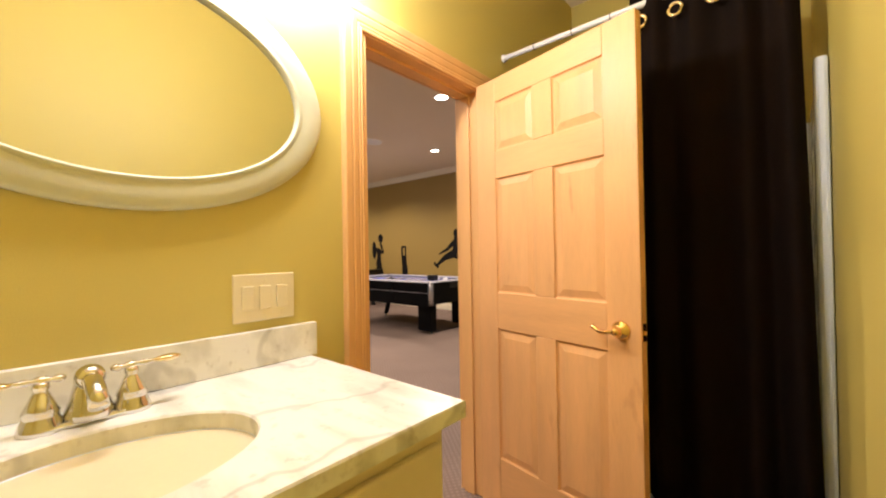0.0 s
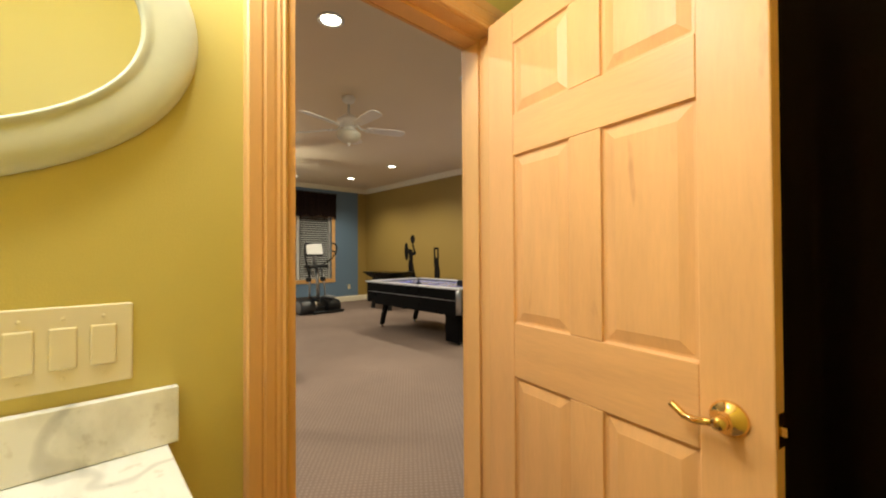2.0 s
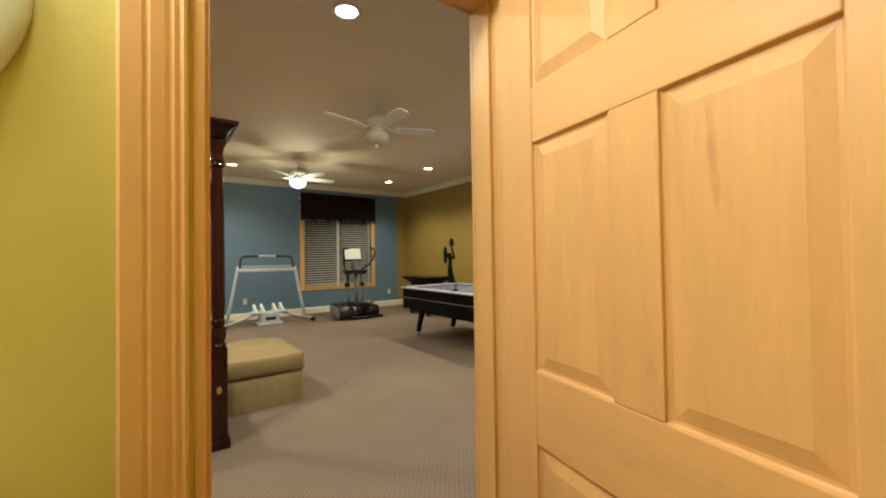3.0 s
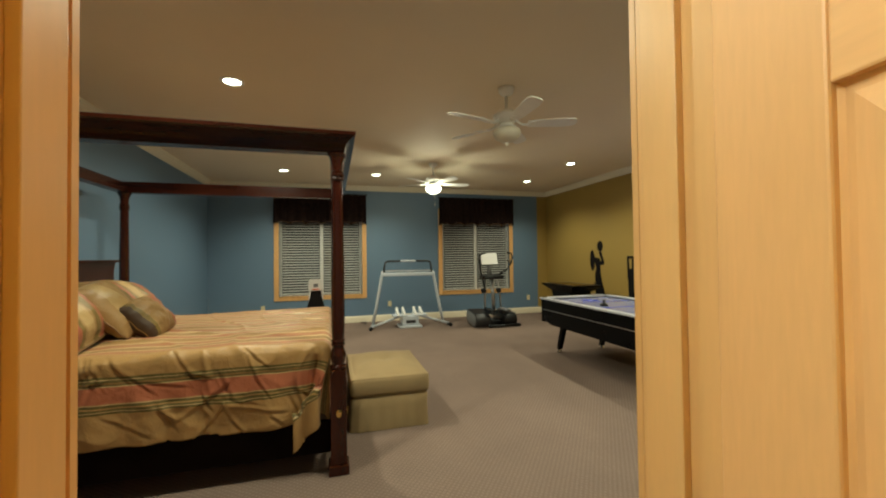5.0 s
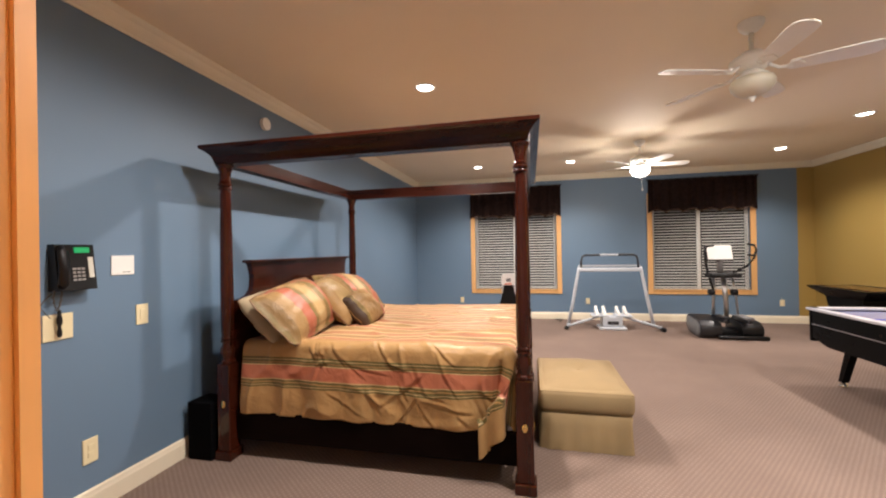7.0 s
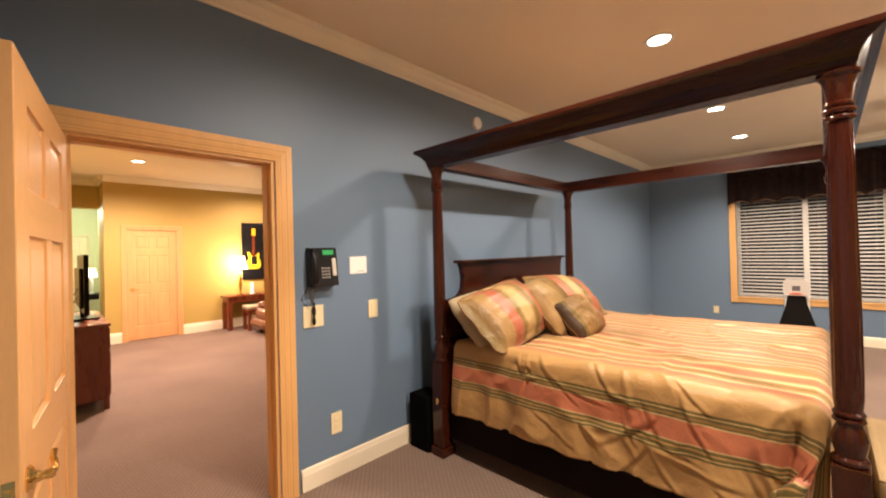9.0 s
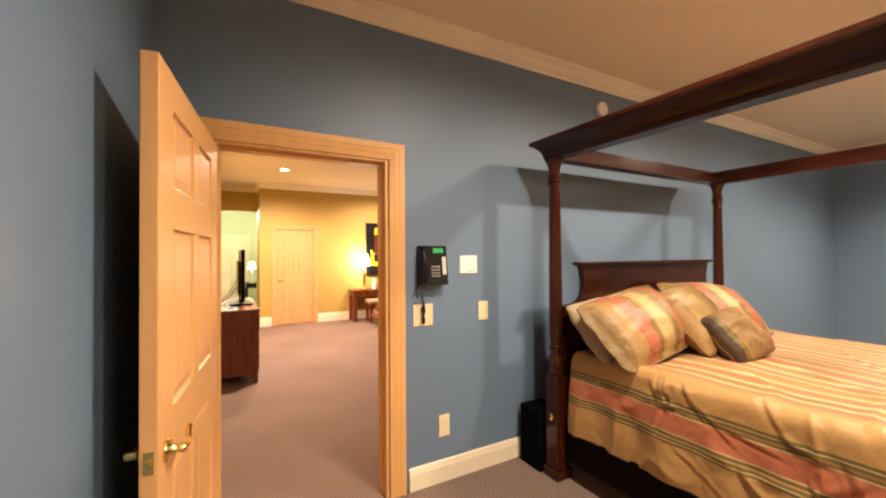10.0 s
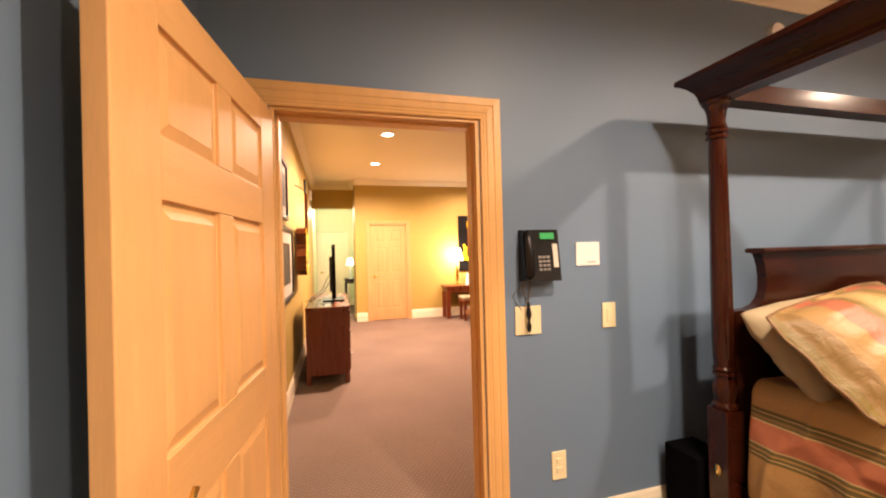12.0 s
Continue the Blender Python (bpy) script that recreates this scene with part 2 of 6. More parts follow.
CABINET = material("cream_cabinet_paint", (0.70, 0.60, 0.38), 0.35, vary=0.04, scale=3, bump=0.05)
FRAME_CREAM = material("cream_frame_lacquer", (0.56, 0.55, 0.38), 0.35, vary=0.05, scale=4, bump=0.04)
MIRROR = material("mirror_silver", (0.73, 0.73, 0.71), 0.02, 1.0, vary=0.0, bump=0)
MIRROR.node_tree.nodes["Principled BSDF"].inputs["Roughness"].default_value = 0.0
CHROME = material("polished_nickel", (0.72, 0.70, 0.66), 0.12, 1.0, vary=0.04, bump=0)
BRASS = material("polished_brass", (0.86, 0.60, 0.22), 0.12, 1.0, vary=0.05, bump=0)
PALE_BRASS = material("pale_brass", (0.82, 0.68, 0.42), 0.15, 1.0, vary=0.05, bump=0)
CORD_GREY = material("grey_cord", (0.10, 0.095, 0.09), 0.5, vary=0.2, bump=0.1)
IVORY = material("ivory_plastic", (0.72, 0.63, 0.40), 0.35, vary=0.02, bump=0.02)
WHITE = material("white_plastic", (0.78, 0.77, 0.74), 0.35, vary=0.02, bump=0.02)
WHITE_METAL = material("white_enamel", (0.52, 0.55, 0.60), 0.3, vary=0.03, bump=0.02)
FAN_WHITE = material("fan_white_enamel", (0.88, 0.86, 0.80), 0.4, vary=0.04, bump=0.02)
BLACK = material("black_plastic", (0.008, 0.008, 0.009), 0.35, vary=0.2, bump=0.05, spec=0.3)
BLACK_GLOSS = material("black_gloss", (0.003, 0.003, 0.0035), 0.3, vary=0.2, bump=0, spec=0.07)
CHARCOAL = material("charcoal_plastic", (0.022, 0.022, 0.025), 0.4, vary=0.2, bump=0.05)
GREY_PLASTIC = material("grey_plastic", (0.16, 0.16, 0.165), 0.4, vary=0.1, bump=0.04)
STEEL = material("brushed_steel", (0.55, 0.55, 0.56), 0.3, 1.0, vary=0.05, bump=0.02, stretch=(1, 1, 20))
RAIL_SILVER = material("silver_paint", (0.62, 0.62, 0.68), 0.32, 0.3, vary=0.04, bump=0.02)
TABLE_BLUE = material("playing_surface", (0.23, 0.24, 0.40), 0.2, vary=0.05, scale=3, bump=0.02)
BLUE_MARK = material("blue_marking", (0.03, 0.06, 0.55), 0.25, vary=0.05, bump=0)
SILHOUETTE = material("black_vinyl", (0.005, 0.004, 0.004), 0.7, vary=0.1, bump=0.02, spec=0.15)
CURTAIN = material("dark_brown_fabric", (0.008, 0.0042, 0.0025), 0.9, vary=0.3, scale=4, grain=200, bump=0.2, spec=0.1)
VALANCE = material("dark_brown_brocade", (0.013, 0.0065, 0.0055), 0.8, vary=0.6, scale=14, grain=90, bump=0.3, spec=0.1)
VALANCE_TRIM = material("bronze_braid", (0.10, 0.055, 0.03), 0.6, vary=0.6, scale=40, grain=150, bump=0.4)
TAN_CLOTH = material("tan_upholstery", (0.265, 0.187, 0.09), 0.85, vary=0.10, scale=5, grain=260, bump=0.3)
LINEN = material("beige_cotton", (0.31, 0.25, 0.155), 0.8, vary=0.06, scale=6, grain=220, bump=0.25)
MATTRESS = material("mattress_ticking", (0.62, 0.58, 0.50), 0.85, vary=0.05, scale=6, grain=200, bump=0.2)
LEATHER = material("brown_leather", (0.16, 0.065, 0.035), 0.4, vary=0.2, scale=8, grain=120, bump=0.25)
BLIND = material("white_blind_slat", (0.45, 0.45, 0.435), 0.4, vary=0.03, bump=0.03)
NIGHT_GLASS = material("window_glass", (0.02, 0.022, 0.03), 0.03, vary=0.1, bump=0)
RED = material("orange_red_plastic", (0.6, 0.10, 0.03), 0.4, bump=0)
YELLOW_GUITAR = material("yellow_lacquer", (0.80, 0.50, 0.03), 0.25, vary=0.05, bump=0)
GUITAR_WOOD = material("sunburst_lacquer", (0.13, 0.035, 0.012), 0.15, vary=0.3, scale=3, bump=0)
PAPER = material("printed_paper", (0.55, 0.52, 0.45), 0.6, vary=0.1, bump=0)
CAN_LENS = glow("downlight_lens", (1.0, 0.90, 0.74), 14)
FAN_GLASS = glow("lit_frosted_glass", (1.0, 0.90, 0.76), 14)
DULL_GLASS = material("unlit_frosted_glass", (0.62, 0.58, 0.46), 0.3, vary=0.03, bump=0)
LAMP_SHADE = glow("lit_lamp_shade", (1.0, 0.80, 0.50), 7)
GLOBE = glow("lit_globe", (1.0, 0.86, 0.60), 12)
PIPING = material("brown_piping", (0.15, 0.075, 0.025), 0.6, vary=0.3, scale=30, grain=200, bump=0.3)
DISPLAY = glow("green_display", (0.02, 0.75, 0.18), 0.42, (0.01, 0.03, 0.015))

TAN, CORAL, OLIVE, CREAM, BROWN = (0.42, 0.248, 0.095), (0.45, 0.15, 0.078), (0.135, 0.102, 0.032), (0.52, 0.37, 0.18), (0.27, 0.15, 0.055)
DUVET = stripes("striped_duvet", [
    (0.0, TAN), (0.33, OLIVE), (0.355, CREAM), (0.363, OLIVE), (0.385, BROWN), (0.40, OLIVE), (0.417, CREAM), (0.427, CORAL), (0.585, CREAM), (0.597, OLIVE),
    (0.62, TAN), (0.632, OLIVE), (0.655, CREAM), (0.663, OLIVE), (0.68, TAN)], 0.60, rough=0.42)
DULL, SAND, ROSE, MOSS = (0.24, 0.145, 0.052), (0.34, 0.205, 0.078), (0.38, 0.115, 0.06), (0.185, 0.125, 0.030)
# The top's pale stripes are cream, lightened for the light that grazes it.
GOLD, PALE_LIT, HONEY, PEACH = (0.46, 0.31, 0.13), (0.66, 0.475, 0.265), (0.36, 0.21, 0.078), (0.43, 0.17, 0.087)
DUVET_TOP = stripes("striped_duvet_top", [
    (0.0, HONEY), (0.10, TAN), (0.16, PALE_LIT), (0.23, TAN), (0.27, PEACH), (0.42, TAN), (0.45, PALE_LIT), (0.53, HONEY), (0.59, MOSS), (0.62, HONEY), (0.70, PALE_LIT), (0.76, PEACH), (0.90, PALE_LIT), (0.95, MOSS), (0.975, HONEY)], 0.44, rough=0.40)
SHAM = stripes("striped_sham", [(0.0, SAND), (0.10, DULL), (0.18, MOSS), (0.27, ROSE), (0.42, SAND), (0.44, MOSS), (0.52, SAND), (0.56, GOLD), (0.71, SAND), (0.74, MOSS), (0.80, ROSE), (0.95, SAND)], 0.66, rough=0.42, crease=14)
CUSHION = stripes("brown_gold_cushion", [(0.0, SAND), (0.462, ROSE), (0.474, SAND), (0.527, MOSS), (0.533, (0.055, 0.028, 0.012))], 4.0)
THROW = stripes("striped_throw", [(0.0, ROSE), (0.468, MOSS), (0.480, DULL), (0.492, SAND), (0.506, GOLD), (0.538, SAND)], 4.0, rough=0.42, crease=14)


# ---- mesh helpers ----


def part(name, bm, mat, parent=None, label="", smooth=False):
    """Links a bmesh as one mesh object, under a thing or a part."""
    me = bpy.data.meshes.new(name)
    bmesh.ops.recalc_face_normals(bm, faces=bm.faces)
    if smooth:
        for f in bm.faces:
            f.smooth = True
    bm.to_mesh(me)
    bm.free()
    me.materials.append(mat)
    ob = new(name, me)
    if parent:
        ob.parent = parent
    if label:
        ob["label"] = label
    return ob


def thing(name, m, label, category, group="", kind=""):
    ob = new(name)
    ob.empty_display_size = 0.1
    ob.matrix_world = m
    return tagged(ob, label, category, group, kind)


def structure(name, bm, mat, label="", smooth=False):
    return tagged(part(name, bm, mat, smooth=smooth), label or name.replace("_", " "), kind="structure")


def add_box(bm, lo, hi, bevel=0.0):
    geo = bmesh.ops.create_cube(bm, size=1)
    for v in geo["verts"]:
        v.co = Vector([(lo[i] + hi[i]) / 2 + v.co[i] * abs(hi[i] - lo[i]) for i in range(3)])
    if bevel:
        edges = list({e for v in geo["verts"] for e in v.link_edges})
        bmesh.ops.bevel(bm, geom=edges, offset=bevel, segments=2, affect="EDGES", profile=0.5)
    return bm


def box(lo, hi, bevel=0.0):
    return add_box(bmesh.new(), lo, hi, bevel)


def boxes(*pairs):
    bm = bmesh.new()
    for lo, hi in pairs:
        add_box(bm, lo, hi)
    return bm


def lathe(profile, n=24, flutes=0, depth=0.0, span=None, bm=None, at=(0, 0, 0)):
    """Turns (radius, z) pairs round z. flutes: grooves between the heights of span."""
    bm = bm or bmesh.new()
    rings = []
    for r, z in profile:
        ring = []
        for k in range(n):
            a = 2 * math.pi * k / n
            rr = r
            if flutes and span[0] <= z <= span[1]:
                rr = r - depth * (0.5 + 0.5 * math.cos(flutes * a))
            ring.append(bm.verts.new((at[0] + rr * math.cos(a), at[1] + rr * math.sin(a), at[2] + z)))
        rings.append(ring)
    for a, b in zip(rings, rings[1:]):
        for k in range(n):
            bm.faces.new((a[k], a[(k + 1) % n], b[(k + 1) % n], b[k]))
    bm.faces.new(rings[0][::-1])
    bm.faces.new(rings[-1])
    return bm


def tube(points, r, n=10, bm=None):
    """A round bar through points."""
    bm = bm or bmesh.new()
    pts = [Vector(p) for p in points]
    rings = []
    for i, p in enumerate(pts):
        d = (pts[min(i + 1, len(pts) - 1)] - pts[max(i - 1, 0)]).normalized()
        side = d.cross(Vector((0, 0, 1)) if abs(d.z) < 0.9 else Vector((1, 0, 0))).normalized()
        up = side.cross(d)
        rings.append([bm.verts.new(p + r * (math.cos(2 * math.pi * k / n) * side + math.sin(2 * math.pi * k / n) * up)) for k in range(n)])
    for a, b in zip(rings, rings[1:]):
        for k in range(n):
            bm.faces.new((a[k], a[(k + 1) % n], b[(k + 1) % n], b[k]))
    bm.faces.new(rings[0][::-1])
    bm.faces.new(rings[-1])
    return bm


def prism(outline, lo, hi, axis="y"):
    """Extrudes a flat outline (pairs) between lo and hi along an axis."""
    bm = bmesh.new()
    place = {"x": lambda p, d: (d, p[0], p[1]), "y": lambda p, d: (p[0], d, p[1]), "z": lambda p, d: (p[0], p[1], d)}[axis]
    a = [bm.verts.new(place(p, lo)) for p in outline]
    b = [bm.verts.new(place(p, hi)) for p in outline]
    n = len(outline)
    for k in range(n):
        bm.faces.new((a[k], a[(k + 1) % n], b[(k + 1) % n], b[k]))
    bm.faces.new(a[::-1])
    bm.faces.new(b)
    return bm


def sweep(profile, stations, closed=False):
    """Joins profile copies: each station maps a profile pair to a place."""
    bm = bmesh.new()
    rings = [[bm.verts.new(s(u, v)) for u, v in profile] for s in stations]
    n = len(profile)
    pairs = list(zip(rings, rings[1:])) + ([(rings[-1], rings[0])] if closed else [])
    for a, b in pairs:
        for k in range(n):
            bm.faces.new((a[k], a[(k + 1) % n], b[(k + 1) % n], b[k]))
    if not closed:
        bm.faces.new(rings[0][::-1])
        bm.faces.new(rings[-1])
    return bm


def bevel_all(bm, offset, segments=2):
    bmesh.ops.bevel(bm, geom=list(bm.edges), offset=offset, segments=segments, affect="EDGES", profile=0.5)
    return bm


# ---- structure ----
WX, RX, MX = -1.17, -1.30, -1.235          # bathroom face, bedroom face and middle of the dividing wall
BY, LYF, MY = -1.22, -1.36, -1.29          # bed wall: bedroom face, lounge face, middle
FX, NY = -9.64, 6.40                       # window wall, silhouette wall
D0, D1, DH = 0.925, 1.655, 2.038           # bathroom doorway
X0, X1, H2 = -2.485, -1.555, 2.082         # lounge doorway
EX, BNY, BSY, BCZ = 0.105, 2.84, -1.10, 3.0  # bathroom east, north, south, ceiling
LX, LF, LE = -1.36, -7.93, -8.2            # lounge: near wall, far wall, far end
WINDOWS = [(0.11, 1.82), (3.66, 5.36)]
WZ0, WZ1 = 0.61, 2.45

structure("floor", box((-10.0, -11.2, -0.12), (0.4, 6.7, 0.0)), CARPET, "mauve-brown patterned loop-pile carpet floor")
structure("ceiling", box((FX - 0.1, MY, CEIL), (RX, NY + 0.1, CEIL + 0.12)), CEILING, "taupe painted bedroom ceiling")
structure("ceiling_bathroom", box((WX, BSY, BCZ), (EX, BNY, BCZ + 0.1)), CEILING, "painted bathroom ceiling")
structure("ceiling_lounge", box((LE, -8.75, CEIL), (LX, MY, CEIL + 0.12)), LOUNGE_CEILING, "cream painted lounge ceiling")
structure("wall_east", boxes(((RX, MY, 0), (MX, D0, CEIL)), ((RX, D1, 0), (MX, NY, CEIL)), ((RX, D0, DH), (MX, D1, CEIL))), BLUE, "blue-grey painted bedroom wall beside the bathroom")
structure("wall_bathroom_west", boxes(((MX, BSY, 0), (WX, D0, CEIL)), ((MX, D1, 0), (WX, BNY, CEIL)), ((MX, D0, DH), (WX, D1, CEIL))), YELLOW, "mustard yellow painted bathroom wall with doorway")
structure("wall_bathroom_east", box((EX, BSY, 0), (EX + 0.1, BNY, CEIL)), YELLOW, "mustard yellow painted bathroom wall")
structure("wall_bathroom_north", box((MX, BNY, 0), (EX + 0.1, BNY + 0.1, CEIL)), YELLOW, "mustard yellow bathroom wall behind the tub")
structure("wall_bathroom_south", box((MX, BSY - 0.1, 0), (EX + 0.1, BSY, CEIL)), YELLOW, "mustard yellow painted bathroom end wall")
structure("wall_south", boxes(((FX, MY, 0), (X0, BY, CEIL)), ((X1, MY, 0), (RX, BY, CEIL)), ((X0, MY, H2), (X1, BY, CEIL))), BLUE, "blue-grey painted wall behind the bed")
structure("wall_lounge_north", boxes(((LE, LYF, 0), (X0, MY, CEIL)), ((X1, LYF, 0), (LX, MY, CEIL)), ((X0, LYF, H2), (X1, MY, CEIL))), OCHRE, "ochre painted lounge wall")
(wa, wb), (wc, wd) = WINDOWS
structure("wall_west", boxes(((FX - 0.14, MY, 0), (FX, wa, CEIL)), ((FX - 0.14, wb, 0), (FX, wc, CEIL)), ((FX - 0.14, wd, 0), (FX, 6.13, CEIL)),
                             ((FX - 0.14, wa, 0), (FX, wb, WZ0)), ((FX - 0.14, wa, WZ1), (FX, wb, CEIL)), ((FX - 0.14, wc, 0), (FX, wd, WZ0)), ((FX - 0.14, wc, WZ1), (FX, wd, CEIL))), BLUE, "blue-grey painted wall with two windows")
structure("wall_west_return", box((FX - 0.14, 6.13, 0), (FX, NY + 0.12, CEIL)), OCHRE_DEEP, "ochre painted strip beside the corner")
structure("wall_north", box((FX, NY, 0), (MX, NY + 0.12, CEIL)), OCHRE_DEEP, "ochre painted wall with black silhouettes")
structure("wall_lounge_east", box((LX, -8.75, 0), (MX, LYF, CEIL)), OCHRE, "ochre painted lounge wall hung with pictures")
structure("wall_lounge_south", boxes(((LE, LF - 0.12, 0), (-3.33, LF, CEIL)), ((-2.57, LF - 0.12, 0), (-2.25, LF, CEIL)), ((-3.33, LF - 0.12, 2.04), (-2.57, LF, CEIL))), OCHRE, "ochre painted lounge wall with a closed door")
structure("wall_lounge_return", box((-2.37, -8.75, 0), (-2.25, LF - 0.12, CEIL)), OCHRE, "ochre painted return wall")
structure("wall_lounge_west", box((LE - 0.1, LF - 0.12, 0), (LE, MY, CEIL)), OCHRE, "ochre painted lounge end wall")
structure("wall_hall_header", box((-2.25, -8.75, 2.47), (LX, -8.63, CEIL)), OCHRE, "ochre painted header over the hall opening")
structure("wall_hall_east", box((LX, -10.9, 0), (MX, -8.75, 2.7)), GREEN_WALL, "pale green hall wall")
structure("wall_hall_west", box((-2.62, -10.9, 0), (-2.50, -8.75, 2.7)), GREEN_WALL, "pale green hall wall")
structure("wall_hall_nib", box((-2.50, -8.87, 0), (-2.25, -8.75, 2.7)), GREEN_WALL, "pale green hall wall end")
structure("wall_hall_south", box((-2.62, -11.0, 0), (MX, -10.9, 2.7)), GREEN_WALL, "pale green hall end wall")
structure("ceiling_hall", box((-2.62, -10.9, 2.7), (MX, -8.75, 2.8)), TRIM, "white hall ceiling")
structure("ground", box((-60, -60, -0.4), (60, 60, -0.3)), CHARCOAL, "dark ground outside")

# crown and base mouldings
CROWN = [(0, -0.105), (0.012, -0.105), (0.016, -0.092), (0.03, -0.082), (0.05, -0.062), (0.062, -0.038), (0.080, -0.024), (0.086, -0.012), (0.086, 0), (0, 0)]
BASE = [(0, 0), (0.018, 0), (0.018, 0.10), (0.014, 0.115), (0.012, 0.13), (0.006, 0.14), (0, 0.14)]


def along_x(name, prof, x0, x1, y, out, z, mat=TRIM, scale=1.0):
    st = [lambda u, v, x=x: (x, y + out * u, z + v * scale) for x in (x0, x1)]
    return structure(name, sweep(prof, st), mat, name.replace("_", " ") + ", painted cream")


def along_y(name, prof, y0, y1, x, out, z, mat=TRIM, scale=1.0):
    st = [lambda u, v, y=y: (x + out * u, y, z + v * scale) for y in (y0, y1)]
    return structure(name, sweep(prof, st), mat, name.replace("_", " ") + ", painted cream")


along_x("crown_molding", CROWN, FX, RX, BY, 1, CEIL)
along_y("crown_molding", CROWN, BY, NY, FX, 1, CEIL)
along_x("crown_molding", CROWN, FX, RX, NY, -1, CEIL)
along_y("crown_molding", CROWN, BY, NY, RX, -1, CEIL)
along_x("crown_molding_lounge", CROWN, LE, -2.25, LF, 1, CEIL)
along_y("crown_molding_lounge", CROWN, -8.63, LYF, LX, -1, CEIL)
along_y("crown_molding_lounge", CROWN, -8.63, LF, -2.25, 1, CEIL)
along_x("crown_molding_lounge", CROWN, -2.25, LX, -8.63, 1, CEIL)
along_x("baseboard", BASE, FX, X0 - 0.13, BY, 1, 0)
along_y("baseboard", BASE, BY, NY, FX, 1, 0)
along_x("baseboard", BASE, FX, RX, NY, -1, 0)
along_y("baseboard", BASE, BY, D0 - 0.11, RX, -1, 0)
along_y("baseboard", BASE, D1 + 0.11, NY, RX, -1, 0)
along_x("baseboard_lounge", BASE, LE, -3.42, LF, 1, 0, scale=1.35)
along_x("baseboard_lounge", BASE, -2.48, -2.25, LF, 1, 0, scale=1.35)
along_y("baseboard_lounge", BASE, -8.6, LYF, LX, -1, 0, scale=1.35)
along_x("baseboard_hall", BASE, -2.50, -2.24, -10.9, 1, 0, scale=1.2)

# door casings: a mitred three-sided moulding with ridges
CASING = [(0, 0), (0, 0.012), (0.006, 0.015), (0.012, 0.0125), (0.020, 0.0155), (0.026, 0.0135), (0.034, 0.017), (0.054, 0.020), (0.060, 0.0175), (0.066, 0.021), (0.094, 0.023), (0.099, 0.019), (0.10, 0)]


def casing_x(name, y0, y1, h, x, out, mat, k=1.0):
    st = [lambda u, v: (x + out * v, y0 - u * k, 0.0), lambda u, v: (x + out * v, y0 - u * k, h + u * k), lambda u, v: (x + out * v, y1 + u * k, h + u * k), lambda u, v: (x + out * v, y1 + u * k, 0.0)]
    return structure(name, sweep(CASING, st), mat, "clear-finished maple door casing with ridges")


def casing_y(name, x0, x1, h, y, out, mat, k=1.0, label="clear-finished maple door casing with ridges"):
    st = [lambda u, v: (x0 - u * k, y + out * v, 0.0), lambda u, v: (x0 - u * k, y + out * v, h + u * k), lambda u, v: (x1 + u * k, y + out * v, h + u * k), lambda u, v: (x1 + u * k, y + out * v, 0.0)]
    return structure(name, sweep(CASING, st), mat, label)


casing_x("door_casing_bathroom", D0 - 0.006, D1 + 0.006, DH - 0.014, WX, 1, MAPLE_TRIM, 0.88)
casing_x("door_casing_bedroom", D0 + 0.022, D1 - 0.018, DH - 0.020, RX, -1, MAPLE_TRIM, 0.95)
casing_y("door_casing_lounge", X0 - 0.004, X1 + 0.004, H2 - 0.004, BY, 1, MAPLE_TRIM, 1.03)
casing_y("door_casing_lounge", X0 - 0.004, X1 + 0.004, H2 - 0.012, LYF, -1, MAPLE_TRIM, 1.0)
casing_y("door_casing_closet", -3.332, -2.568, 2.042, LF, 1, LOUNGE_DOOR, 0.9)


def door_jamb(name, side, head, stop_side, stop_head):
    ob = tagged(new(name), "clear-finished maple door jamb with stop", kind="structure")
    for label, pieces in (("jamb_side", side), ("jamb_head", head), ("stop", stop_side), ("stop_head", stop_head)):
        for lo, hi in pieces:
            part(label, box(lo, hi, 0.0015), MAPLE_TRIM, ob)


S = 0.018
door_jamb("door_jamb_bathroom", [((RX, D0, 0), (WX, D0 + S, DH)), ((RX, D1 - S, 0), (WX, D1, DH))], [((RX, D0 + S, DH - S), (WX, D1 - S, DH))],
          [((RX + 0.02, D0 + S, 0), (WX - 0.05, D0 + 0.030, DH - S)), ((RX + 0.02, D1 - 0.030, 0), (WX - 0.05, D1 - S, DH - S))], [((RX + 0.02, D0 + 0.03, DH - 0.030), (WX - 0.05, D1 - 0.03, DH - S))])
door_jamb("door_jamb_lounge", [((X0, LYF, 0), (X0 + S, BY, H2)), ((X1 - S, LYF, 0), (X1, BY, H2))], [((X0 + S, LYF, H2 - S), (X1 - S, BY, H2))],
          [((X0 + S, LYF + 0.04, 0), (X0 + 0.026, BY - 0.05, H2 - S)), ((X1 - 0.03, LYF + 0.02, 0), (X1 - S, BY - 0.05, H2 - S))], [((X0 + 0.03, LYF + 0.02, H2 - 0.03), (X1 - 0.03, BY - 0.05, H2 - S))])


# ---- doors ----


def raised_panel(x0, x1, z0, z1, t):
    """A panel whose field stands proud between sloped margins, on both faces."""
    bm = bmesh.new()
    m = 0.035
    for s in (1, -1):
        rings = []
        for inset, y in ((0.0, 0.30), (0.004, 0.22), (0.010, 0.22), (m, 0.40), (m + 0.002, 0.42)):
            rings.append([bm.verts.new((x, s * y * t, z)) for x, z in ((x0 + inset, z0 + inset), (x1 - inset, z0 + inset), (x1 - inset, z1 - inset), (x0 + inset, z1 - inset))])
        for a, b in zip(rings, rings[1:]):
            for k in range(4):
                bm.faces.new((a[k], a[(k + 1) % 4], b[(k + 1) % 4], b[k]))
        bm.faces.new(rings[-1])
    return bm


